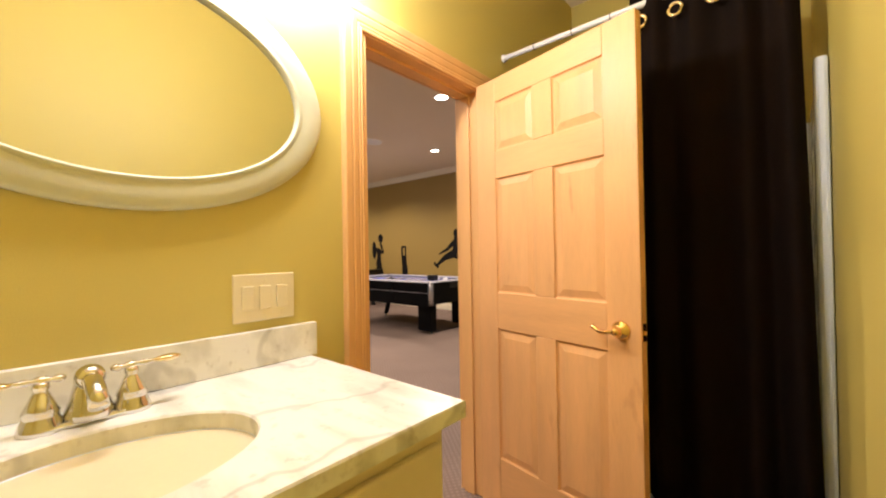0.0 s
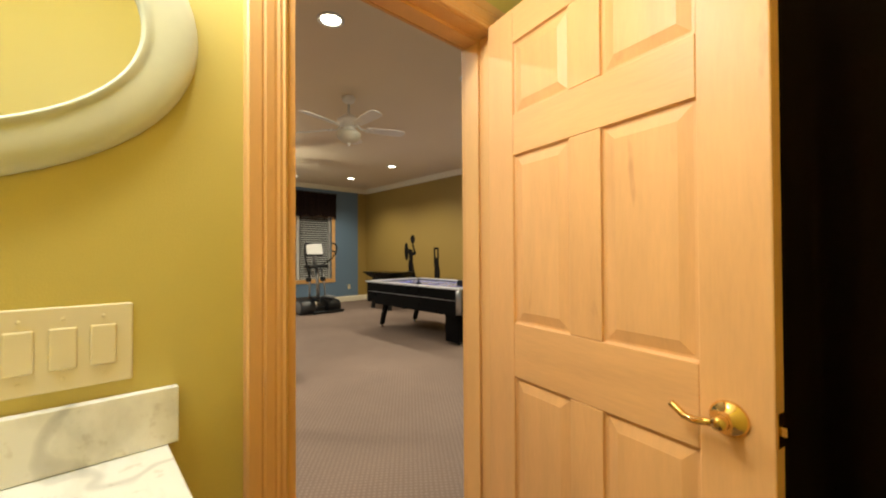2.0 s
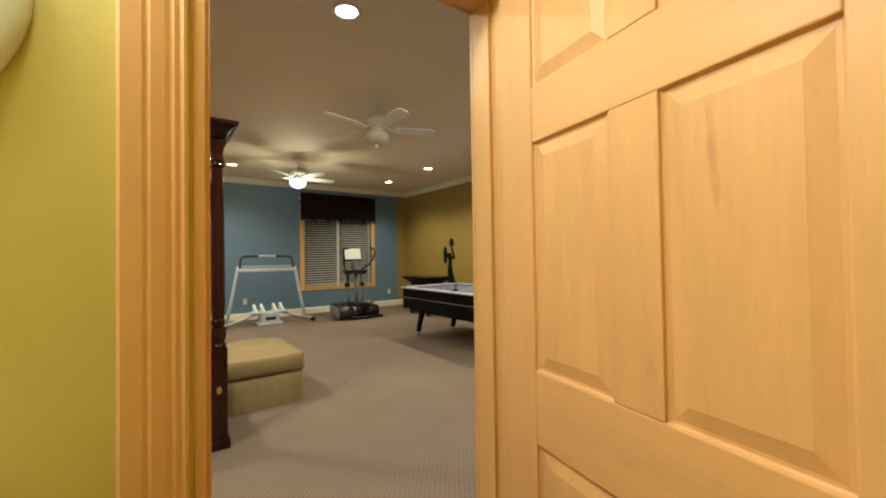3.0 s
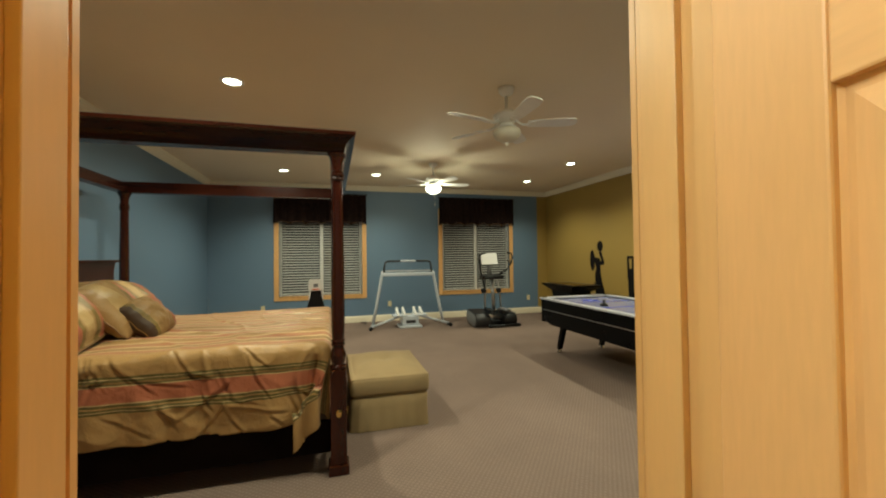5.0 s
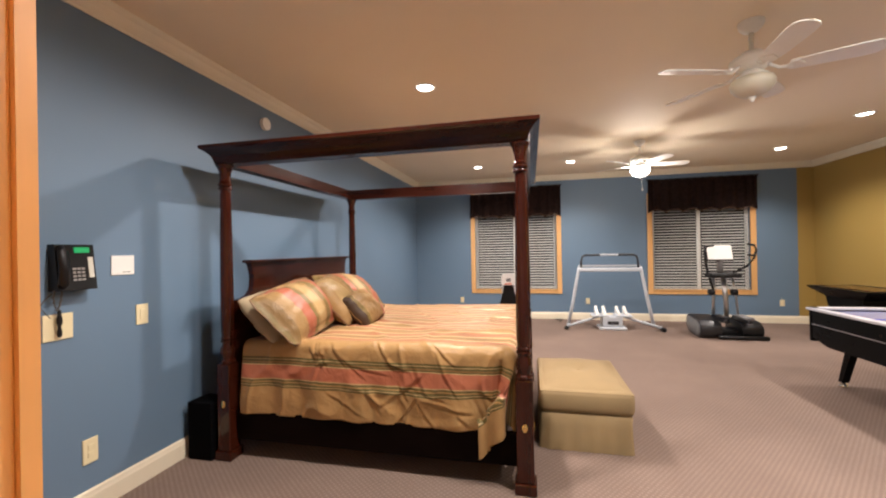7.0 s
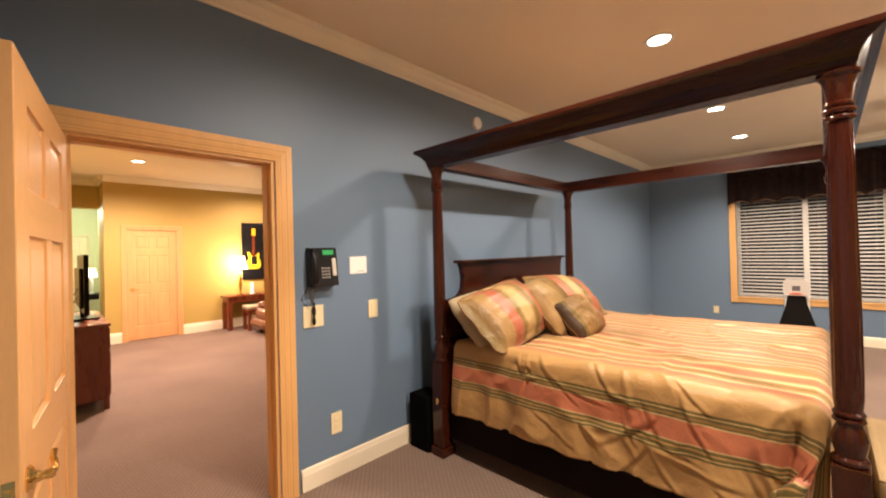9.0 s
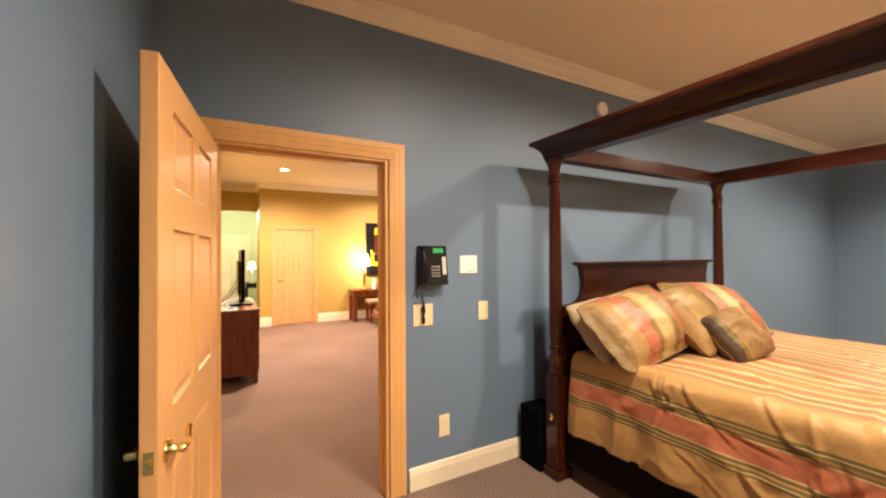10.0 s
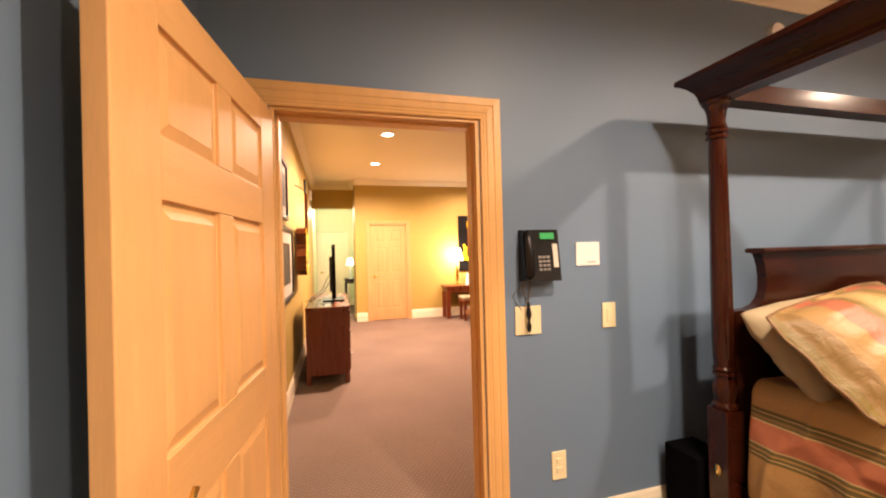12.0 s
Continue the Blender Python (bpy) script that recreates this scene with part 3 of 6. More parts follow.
def lever_handle(parent, x, z, t, swing, mat, reach=1.0):
    """Round roses with a curved lever on both faces."""
    swing *= reach
    for s in (1, -1):
        rose = part("rose", lathe([(0.033, 0), (0.033, 0.004), (0.028, 0.010), (0.016, 0.014), (0.012, 0.03), (0.014, 0.045), (0.010, 0.052)], 20), mat, parent, "polished brass rose", smooth=True)
        rose.matrix_local = pose(x, s * t / 2, z, -90 * s)
        y = s * (t / 2 + 0.042)
        lever = part("lever", tube([(x, y, z), (x + swing * 0.02, y + s * 0.006, z - 0.002), (x + swing * 0.038, y + s * 0.004, z - 0.007), (x + swing * 0.06, y, z - 0.006), (x + swing * 0.078, y - s * 0.006, z + 0.002 * reach ** 5), (x + swing * 0.088, y - s * 0.004, z + 0.010 * reach ** 3)], 0.0075), mat, parent, "curved polished brass lever", smooth=True)


def six_panel_door(name, m, w, h, label, handle_x, swing, t=0.038, metal=BRASS, lever=True, reach=1.0, wood=(MAPLE, MAPLE_ACROSS)):
    ob = thing(name, m, label, "door", kind="structure")
    up, across = wood
    z = [0.012, 0.26, 0.86, 1.03, 1.56, 1.69, 1.92, h]
    z = [0.012] + [a * h / 2.03 for a in z[1:-1]] + [h]
    sx, mx = 0.118 * w / 0.76, 0.05
    for a, b in ((0, sx), (w - sx, w)):
        part("stile", box((a, -t / 2, z[0]), (b, t / 2, z[7]), 0.003), up, ob)
    for a, b in ((0, 1), (2, 3), (4, 5), (6, 7)):
        part("rail", box((sx, -t / 2 + 0.0006, z[a]), (w - sx, t / 2 - 0.0006, z[b]), 0.003), across, ob)
    for a, b in ((1, 2), (3, 4), (5, 6)):
        part("mullion", box((w / 2 - mx, -t / 2 + 0.0003, z[a]), (w / 2 + mx, t / 2 - 0.0003, z[b]), 0.003), up, ob)
        part("panel", raised_panel(sx, w / 2 - mx, z[a], z[b], t), up, ob)
        part("panel", raised_panel(w / 2 + mx, w - sx, z[a], z[b], t), up, ob)
    if lever:
        lever_handle(ob, handle_x, 0.94, t, swing, metal, reach)
    edge = w if handle_x > w / 2 else 0.0
    s = 1 if edge else -1
    part("latch_plate", box((edge - 0.001, -0.012, 0.91), (edge + s * 0.0015, 0.012, 0.97)), metal, ob, "brass latch plate")
    part("latch_bolt", box((edge, -0.006, 0.932), (edge + s * 0.011, 0.006, 0.948)), metal, ob, "brass latch bolt")
    return ob


def hinges(parent, y, h):
    for z in (0.22, 1.05, h - 0.2):
        part("hinge", lathe([(0.007, 0), (0.007, 0.09), (0.003, 0.094)], 10, at=(-0.004, y, z)), BRASS, parent, "brass hinge knuckle", smooth=True)


bath_door = six_panel_door("door_1", pose(WX + 0.016, D1 - 0.026, 0, 0, 0, -11.5), 0.785, DH - 0.008, "open six-panel maple door with brass lever", 0.715, -1)
hinges(bath_door, 0.022, DH)
lounge_door = six_panel_door("door_2", pose(X1 + 0.008, BY + 0.012, 0, 0, 0, 82.7), 0.975, H2 - 0.034, "open six-panel maple door with brass lever", 0.905, -1, t=0.044, reach=1.3)
six_panel_door("door_3", pose(-3.328, LF - 0.03, 0), 0.756, 2.035, "closed six-panel maple door in the ochre wall", 0.69, -1, wood=(LOUNGE_DOOR, LOUNGE_DOOR))
six_panel_door("door_4", pose(-2.20, -10.885, 0), 0.80, 2.03, "closed white six-panel hall door", 0.73, -1, wood=(TRIM, TRIM))
casing_y("door_casing_hall", -2.202, -1.398, 2.036, -10.9, 1, TRIM, 0.4, "white painted door casing")

# ---- bathroom ----


def vanity():
    ob = thing("vanity_cabinet", pose(0, 0, 0), "cream painted vanity cabinet with drawer fronts", "cabinet")
    y0, y1, xf = -0.95, 0.655, -0.575
    part("body", boxes(((WX + 0.004, y0, 0.09), (xf, y1, 0.868)), ((WX + 0.004, y0, 0.0), (xf - 0.06, y1, 0.09))), CABINET, ob)
    for a, b in ((y0 + 0.03, -0.36), (-0.33, 0.13), (0.16, y1 - 0.02)):
        part("drawer_front", box((xf, a, 0.70), (xf + 0.018, b, 0.835), 0.005), CABINET, ob)
        part("door", box((xf, a, 0.12), (xf + 0.018, b, 0.675), 0.005), CABINET, ob)


def counter_with_hole(cx, cy, a, b, x0, x1, y0, y1, z0, z1, n=48):
    """A slab with an oval cut-out."""
    bm = bmesh.new()

    def edge(t):
        dx, dy = math.cos(t), math.sin(t)
        k = min((x1 - cx) / dx if dx > 1e-9 else 1e9, (x0 - cx) / dx if dx < -1e-9 else 1e9, (y1 - cy) / dy if dy > 1e-9 else 1e9, (y0 - cy) / dy if dy < -1e-9 else 1e9)
        return cx + k * dx, cy + k * dy
    angles = sorted([2 * math.pi * k / n for k in range(n)] + [math.atan2(y - cy, x - cx) % (2 * math.pi) for x in (x0, x1) for y in (y0, y1)])
    rows = []
    for t in angles:
        ex, ey = edge(t)
        r = 1 / math.hypot(math.cos(t) / a, math.sin(t) / b)
        ix, iy = cx + r * math.cos(t), cy + r * math.sin(t)
        rows.append([bm.verts.new(p) for p in ((ix, iy, z0), (ix, iy, z1 - 0.004), (ix + 0.004 * math.cos(t), iy + 0.004 * math.sin(t), z1), (ex - 0.003 * math.cos(t), ey - 0.003 * math.sin(t), z1), (ex, ey, z1 - 0.004), (ex, ey, z0))])
    n = len(rows)
    for k in range(n):
        p, q = rows[k], rows[(k + 1) % n]
        for j in range(6):
            bm.faces.new((p[j], q[j], q[(j + 1) % 6], p[(j + 1) % 6]))
    return bm


SX, SY = -0.82, 0.15
vanity()
tagged(part("vanity_countertop", counter_with_hole(SX, SY, 0.165, 0.225, WX + 0.003, -0.545, -0.97, 0.70, 0.870, 0.905), STONE), "pale veined stone vanity countertop with oval cut-out", "countertop")
tagged(part("stone_backsplash", box((WX + 0.002, -0.97, 0.906), (WX + 0.022, 0.715, 1.008), 0.002), STONE), "pale veined stone backsplash on the countertop", "backsplash")
bowl = bmesh.new()
rings = []
for k, (f, z) in enumerate(((1.06, 0.868), (1.02, 0.862), (1.0, 0.85), (0.96, 0.80), (0.85, 0.76), (0.60, 0.735), (0.25, 0.728), (0.10, 0.727))):
    rings.append([bowl.verts.new((SX + 0.165 * f * math.cos(2 * math.pi * j / 40), SY + 0.225 * f * math.sin(2 * math.pi * j / 40), z)) for j in range(40)])
for a, b in zip(rings, rings[1:]):
    for j in range(40):
        bowl.faces.new((a[j], a[(j + 1) % 40], b[(j + 1) % 40], b[j]))
bowl.faces.new(rings[-1])
sink = tagged(part("undermount_sink", bowl, PORCELAIN, smooth=True), "white porcelain oval undermount sink in the countertop", "sink")
sink.modifiers.new("thick", "SOLIDIFY").thickness = 0.008
part("drain", lathe([(0.022, 0), (0.022, 0.003), (0.012, 0.004)], 20, at=(SX, SY, 0.728)), CHROME, sink, "nickel drain", smooth=True)


def faucet():
    ob = thing("bathroom_faucet", pose(-1.06, 0.165, 0.905), "two-handle nickel and brass faucet on the countertop", "faucet")
    part("base_plate", box((-0.028, -0.085, 0.0), (0.03, 0.085, 0.012), 0.005), CHROME, ob)
    part("spout_body", lathe([(0.040, 0.008), (0.038, 0.02), (0.030, 0.045), (0.024, 0.07), (0.020, 0.085), (0.012, 0.092)], 24), CHROME, ob, smooth=True)
    part("spout", tube([(-0.004, 0, 0.066), (0.025, 0, 0.082), (0.06, 0, 0.084), (0.092, 0, 0.070), (0.108, 0, 0.050)], 0.0155, 14), CHROME, ob, smooth=True)
    part("spout_ball", lathe([(0.024 * math.sin(math.pi * k / 10) + 0.0004, -0.024 * math.cos(math.pi * k / 10)) for k in range(11)], 20, at=(0.012, 0, 0.086)), CHROME, ob, smooth=True)
    for s in (-1, 1):
        part("valve_body", lathe([(0.034, 0.0), (0.033, 0.008), (0.026, 0.026), (0.025, 0.032), (0.027, 0.036), (0.020, 0.052), (0.013, 0.068), (0.010, 0.074), (0.013, 0.079), (0.012, 0.086), (0.005, 0.092)], 22, at=(0, s * 0.066, 0)), CHROME, ob, smooth=True)
        h = part("lever", lathe([(0.003, -0.034), (0.0075, -0.028), (0.0075, -0.020), (0.004, -0.014), (0.008, -0.006), (0.008, 0.006), (0.004, 0.012), (0.0065, 0.02), (0.005, 0.034), (0.004, 0.04)], 16), CHROME, ob, "turned nickel lever", smooth=True)
        h.matrix_local = pose(0, s * 0.066, 0.092, -88 * s, 0, 0)
        paddle = part("lever_tip", lathe([(0.003, 0.034), (0.010, 0.046), (0.0135, 0.062), (0.012, 0.076), (0.004, 0.088)], 18), PALE_BRASS, h, "oval polished brass tip", smooth=True)
        paddle.matrix_local = Matrix.Diagonal((1.0, 0.6, 1.0, 1.0))


faucet()


def oval_mirror():
    ob = thing("oval_wall_mirror", pose(WX, 0.255, 1.655), "oval mirror in a wide cream lacquered frame", "mirror")
    prof = [(0.403, 0.243, 0.010), (0.405, 0.245, 0.024), (0.411, 0.251, 0.027), (0.417, 0.257, 0.022), (0.424, 0.263, 0.0235), (0.455, 0.292, 0.0225), (0.478, 0.313, 0.020), (0.488, 0.322, 0.016), (0.492, 0.325, 0.010), (0.492, 0.325, 0.003), (0.41, 0.25, 0.003)]
    bm, rows = bmesh.new(), []
    for k in range(72):
        t = 2 * math.pi * k / 72
        rows.append([bm.verts.new((d, a * math.cos(t), b * math.sin(t))) for a, b, d in prof])
    for k in range(72):
        p, q = rows[k], rows[(k + 1) % 72]
        for j in range(len(prof)):
            bm.faces.new((p[j], q[j], q[(j + 1) % len(prof)], p[(j + 1) % len(prof)]))
    part("frame", bm, FRAME_CREAM, ob, smooth=True)
    part("mirror_glass", prism([(0.408 * math.cos(2 * math.pi * k / 72), 0.248 * math.sin(2 * math.pi * k / 72)) for k in range(72)], 0.005, 0.012, "x"), MIRROR, ob, "silvered mirror glass")


oval_mirror()


def vanity_light():
    ob = thing("vanity_light", pose(WX, 0.46, 2.19), "lit three-globe vanity light over the mirror", "wall light")
    part("back_plate", box((0.0, -0.40, -0.05), (0.025, 0.40, 0.05), 0.006), CHROME, ob)
    for y in (-0.30, 0.0, 0.30):
        part("socket", tube([(0.02, y, 0), (0.095, y, 0)], 0.022, 16), CHROME, ob, smooth=True)
        g = part("globe", lathe([(0.062 * math.sin(math.pi * k / 12) + 0.0005, -0.062 * math.cos(math.pi * k / 12)) for k in range(13)], 20, at=(0.15, y, 0)), GLOBE, ob, "lit frosted globe", smooth=True)
        g.visible_shadow = False


vanity_light()


def switch_plate(name, m, w, h, rockers, mat, label, category="light switch"):
    """A wall plate in the local x-z plane facing -y."""
    ob = thing(name, m, label, category)
    part("plate", box((-w / 2, -0.006, -h / 2), (w / 2, 0, h / 2), 0.003), mat, ob)
    for k in range(rockers):
        x = (k - (rockers - 1) / 2) * 0.046 * (w / 0.165 if rockers == 3 else 1)
        part("rocker", box((x - 0.017, -0.010, -0.034), (x + 0.017, -0.005, 0.034), 0.003), mat, ob)
        for dz in (-0.048, 0.048):
            part("screw", lathe([(0.0035, 0.0), (0.0035, 0.001), (0.0015, 0.0016)], 10), mat, ob).matrix_local = pose(x, -0.0058, dz, 90)
    return ob


switch_plate("switch_plate", pose(WX, 0.56, 1.10, 0, 0, 90), 0.178, 0.135, 3, IVORY, "ivory three-gang rocker switch plate above the backsplash")

# shower: tub, surround, rod and curtain
TY = 1.98


def bathtub():
    ob = thing("bathtub", pose(0, 0, 0), "white bathtub with surround behind the curtain", "bathtub")
    x0, x1, y1 = WX + 0.003, EX - 0.003, BNY - 0.003
    part("tub_wall", boxes(((x0, TY, 0), (x1, TY + 0.09, 0.5)), ((x0, y1 - 0.06, 0), (x1, y1, 0.5)), ((x0, TY + 0.09, 0), (x0 + 0.12, y1 - 0.06, 0.5)), ((x1 - 0.1, TY + 0.09, 0), (x1, y1 - 0.06, 0.5)), ((x0 + 0.12, TY + 0.09, 0), (x1 - 0.1, y1 - 0.06, 0.12))), PORCELAIN, ob)
    part("surround_panel", box((x0, y1 - 0.02, 0.5), (x1, y1, 1.86)), PORCELAIN, ob)
    part("surround_flange", box((x1 - 0.038, TY - 0.05, 0.0), (x1, TY + 0.04, 1.885), 0.012), PORCELAIN, ob, "white rounded edge of the surround")
    part("surround_end", box((x1 - 0.02, TY + 0.04, 0.5), (x1, y1 - 0.02, 1.86)), PORCELAIN, ob)


bathtub()
rod = thing("shower_rod", pose(0, 1.885, 2.275), "white shower curtain rod fixed between the walls", "curtain rod")
part("tube", tube([(WX + 0.01, 0, 0), (EX - 0.01, 0, 0)], 0.0135, 14), WHITE, rod, smooth=True)
for x, s in ((WX + 0.001, 1), (EX - 0.001, -1)):
    part("end_flange", tube([(x, 0, 0), (x + s * 0.010, 0, 0)], 0.02, 18), WHITE, rod, smooth=True)
for x in (-0.98, -0.78, -0.60):
    part("hook", tube([(x, 0.016 * math.cos(a), 0.016 * math.sin(a)) for a in [k * math.pi / 8 for k in range(16)]], 0.002, 6), BLACK, rod, smooth=True)


def shower_curtain():
    ob = thing("shower_curtain", pose(0, 1.885, 0), "dark brown fabric shower curtain with metal grommets", "curtain")
    bm, rows = bmesh.new(), []
    nx, nz = 140, 22
    for i in range(nx + 1):
        u = i / nx
        row = []
        for j in range(nz + 1):
            v = j / nz
            x = -0.52 + 0.545 * u + 0.04 * (1 - v) * u ** 2
            amp = 0.028 * (0.6 + 0.4 * (1 - v)) * (1 + 0.3 * math.sin(9 * u))
            row.append(bm.verts.new((x, amp * math.sin(u * 25 + 0.5 * math.sin(7 * u)), 0.16 + 2.17 * v)))
        rows.append(row)
    for p, q in zip(rows, rows[1:]):
        for j in range(nz):
            bm.faces.new((p[j], q[j], q[j + 1], p[j + 1]))
    c = part("cloth", bm, CURTAIN, ob, smooth=True)
    c.modifiers.new("thick", "SOLIDIFY").thickness = 0.003
    for k in range(4):
        x = -0.47 + 0.13 * k
        ring = part("grommet", tube([(x + 0.024 * math.cos(a), -0.034, 2.185 + 0.024 * math.sin(a)) for a in [q * math.pi / 10 for q in range(21)]], 0.0075, 8), PALE_BRASS, ob, "round metal grommet", smooth=True)


shower_curtain()

# ---- bedroom: lights ----


def recessed_light(x, y, z, group):
    ob = thing("recessed_light", pose(x, y, z), "lit round recessed ceiling downlight with white trim", "ceiling light", group)
    part("trim_ring", lathe([(0.078, -0.001), (0.100, -0.001), (0.098, -0.007), (0.080, -0.010), (0.074, -0.004)], 28), WHITE, ob, smooth=True)
    lens = part("lens", lathe([(0.073, -0.002), (0.073, -0.005), (0.04, -0.008)], 24), CAN_LENS, ob, "glowing lens", smooth=True)
    lens.visible_shadow = False


for cx, cy in ROOM_CANS:
    recessed_light(cx, cy, CEIL, "bedroom downlights")
for cx, cy in LOUNGE_CANS:
    recessed_light(cx, cy, CEIL, "lounge downlights")


def ceiling_fan(x, y, turn, lit):
    ob = thing("ceiling_fan", pose(x, y, CEIL, 0, 0, turn), "white five-blade ceiling fan with " + ("a lit glass bowl" if lit else "an unlit glass bowl"), "ceiling fan", "ceiling fans")
    part("canopy", lathe([(0.074, 0.0), (0.076, -0.012), (0.070, -0.04), (0.050, -0.062), (0.024, -0.074), (0.016, -0.078)], 24), FAN_WHITE, ob, smooth=True)
    part("downrod", lathe([(0.014, -0.07), (0.014, -0.205), (0.024, -0.208), (0.024, -0.22)], 16), FAN_WHITE, ob, smooth=True)
    part("motor_housing", lathe([(0.03, -0.205), (0.062, -0.212), (0.070, -0.228), (0.098, -0.238), (0.126, -0.258), (0.130, -0.276), (0.120, -0.292), (0.092, -0.302), (0.094, -0.316), (0.070, -0.326), (0.058, -0.342)], 32), FAN_WHITE, ob, smooth=True)
    part("light_fitter", lathe([(0.058, -0.340), (0.070, -0.355), (0.092, -0.368), (0.094, -0.380), (0.06, -0.386)], 24), FAN_WHITE, ob, smooth=True)
    bowl = part("glass_bowl", lathe([(0.090, -0.381), (0.120, -0.395), (0.130, -0.420), (0.124, -0.450), (0.100, -0.482), (0.060, -0.505), (0.014, -0.514)], 28), FAN_GLASS if lit else DULL_GLASS, ob, "frosted glass bowl", smooth=True)
    bowl.visible_shadow = not lit
    part("finial", lathe([(0.020, -0.510), (0.022, -0.520), (0.012, -0.528), (0.014, -0.538), (0.005, -0.548)], 14), FAN_WHITE, ob, smooth=True)
    if lit:
        part("pull_chain", tube([(0.045, 0.0, -0.50), (0.045, 0, -0.60), (0.045, 0, -0.70)], 0.0018, 6), FAN_WHITE, ob)
        part("chain_bob", lathe([(0.003, 0.03), (0.009, 0.012), (0.006, 0)], 10, at=(0.045, 0, -0.72)), FAN_WHITE, ob, smooth=True)
    for k in range(5):
        a = 72 * k
        iron = part("blade_iron", tube([(0.085, 0, -0.305), (0.115, 0, -0.33), (0.145, 0, -0.35), (0.175, 0, -0.352), (0.21, 0.0, -0.352)], 0.011, 8), FAN_WHITE, ob, smooth=True)
        iron.matrix_local = pose(0, 0, 0, 0, 0, a)
        plate = part("iron_plate", prism([(0.18, -0.012), (0.205, -0.042), (0.235, -0.046), (0.262, -0.014), (0.275, 0.0), (0.262, 0.014), (0.235, 0.046), (0.205, 0.042), (0.18, 0.012)], -0.011, -0.0045, "z"), FAN_WHITE, iron)
        plate.matrix_local = pose(0, 0, -0.345, -12, 0, 0)
        outline = [(0.195, -0.050), (0.30, -0.060), (0.53, -0.070), (0.60, -0.066), (0.632, -0.045), (0.642, -0.015), (0.642, 0.015), (0.632, 0.045), (0.60, 0.066), (0.53, 0.070), (0.30, 0.060), (0.195, 0.050)]
        blade = part("blade", bevel_all(prism(outline, -0.004, 0.004, "z"), 0.0015, 1), FAN_WHITE, ob)
        blade.matrix_local = pose(0, 0, 0, 0, 0, a) @ pose(0, 0, -0.345, -12, 0, 0)
    return ob


ceiling_fan(-4.18, 2.78, 69, False)
ceiling_fan(-7.22, 2.84, 20, True)
tagged(part("smoke_detector", tube([(0, 0, 0), (0, 0.022, 0), (0, 0.034, 0)], 0.058, 24), WHITE, smooth=False), "round white smoke detector high on the blue wall", "smoke detector").matrix_world = pose(-4.44, BY, 2.73)

# ---- bedroom: windows ----


def window(k, y0, y1):
    ob = tagged(new("window_%d" % k), "window with maple casing, closed white blinds and dark valance behind it", "window", kind="structure")
    ob.matrix_world = pose(FX, 0, 0)
    c = 0.095
    for a, b in ((y0 - c, y0), (y1, y1 + c)):
        part("casing", box((0.001, a, WZ0 - 0.08), (0.024, b, WZ1 + 0.09), 0.004), MAPLE_TRIM, ob)
    part("casing", box((0.001, y0, WZ1), (0.022, y1, WZ1 + 0.09), 0.004), MAPLE_TRIM, ob)
    part("apron", box((0.001, y0, WZ0 - 0.08), (0.020, y1, WZ0 - 0.012), 0.004), MAPLE_TRIM, ob)
    part("sill", box((-0.10, y0 - 0.0, WZ0 - 0.012), (0.034, y1, WZ0 + 0.01), 0.004), MAPLE_TRIM, ob)
    mid = (y0 + y1) / 2
    for a, b in ((y0, y0 + 0.05), (mid - 0.034, mid + 0.034), (y1 - 0.05, y1)):
        part("sash", box((-0.115, a, WZ0 + 0.01), (-0.07, b, WZ1), 0.003), WHITE, ob)
    for a, b in ((y0 + 0.05, mid - 0.034), (mid + 0.034, y1 - 0.05)):
        part("pane", box((-0.10, a, WZ0 + 0.01), (-0.094, b, WZ1)), NIGHT_GLASS, ob)


def blinds(y0, y1):
    """One set of horizontal slats, hung inside the window."""
    ob = thing("window_blind", pose(FX - 0.035, 0, 0), "white horizontal slat blind, lowered and half open", "blind", "window blinds")
    part("head_rail", box((-0.02, y0, WZ1 - 0.05), (0.02, y1, WZ1 - 0.004)), BLIND, ob)
    part("bottom_rail", box((-0.018, y0, WZ0 + 0.022), (0.018, y1, WZ0 + 0.045), 0.003), BLIND, ob)
    me = None
    n = 32
    for k in range(n):
        z = WZ0 + 0.065 + k * (WZ1 - WZ0 - 0.13) / (n - 1)
        if me is None:
            s = part("slat", box((-0.022, y0 + 0.004, -0.0012), (0.022, y1 - 0.004, 0.0012)), BLIND, ob)
            me = s.data
        else:
            s = new("slat", me)
            s.parent = ob
        s.matrix_local = pose(0, 0, z, 0, 32, 0)
    for y in (y0 + 0.12, y1 - 0.12):
        part("cord", tube([(0.0, y, WZ0 + 0.03), (0.0, y, WZ1 - 0.03)], 0.002, 6), BLIND, ob)


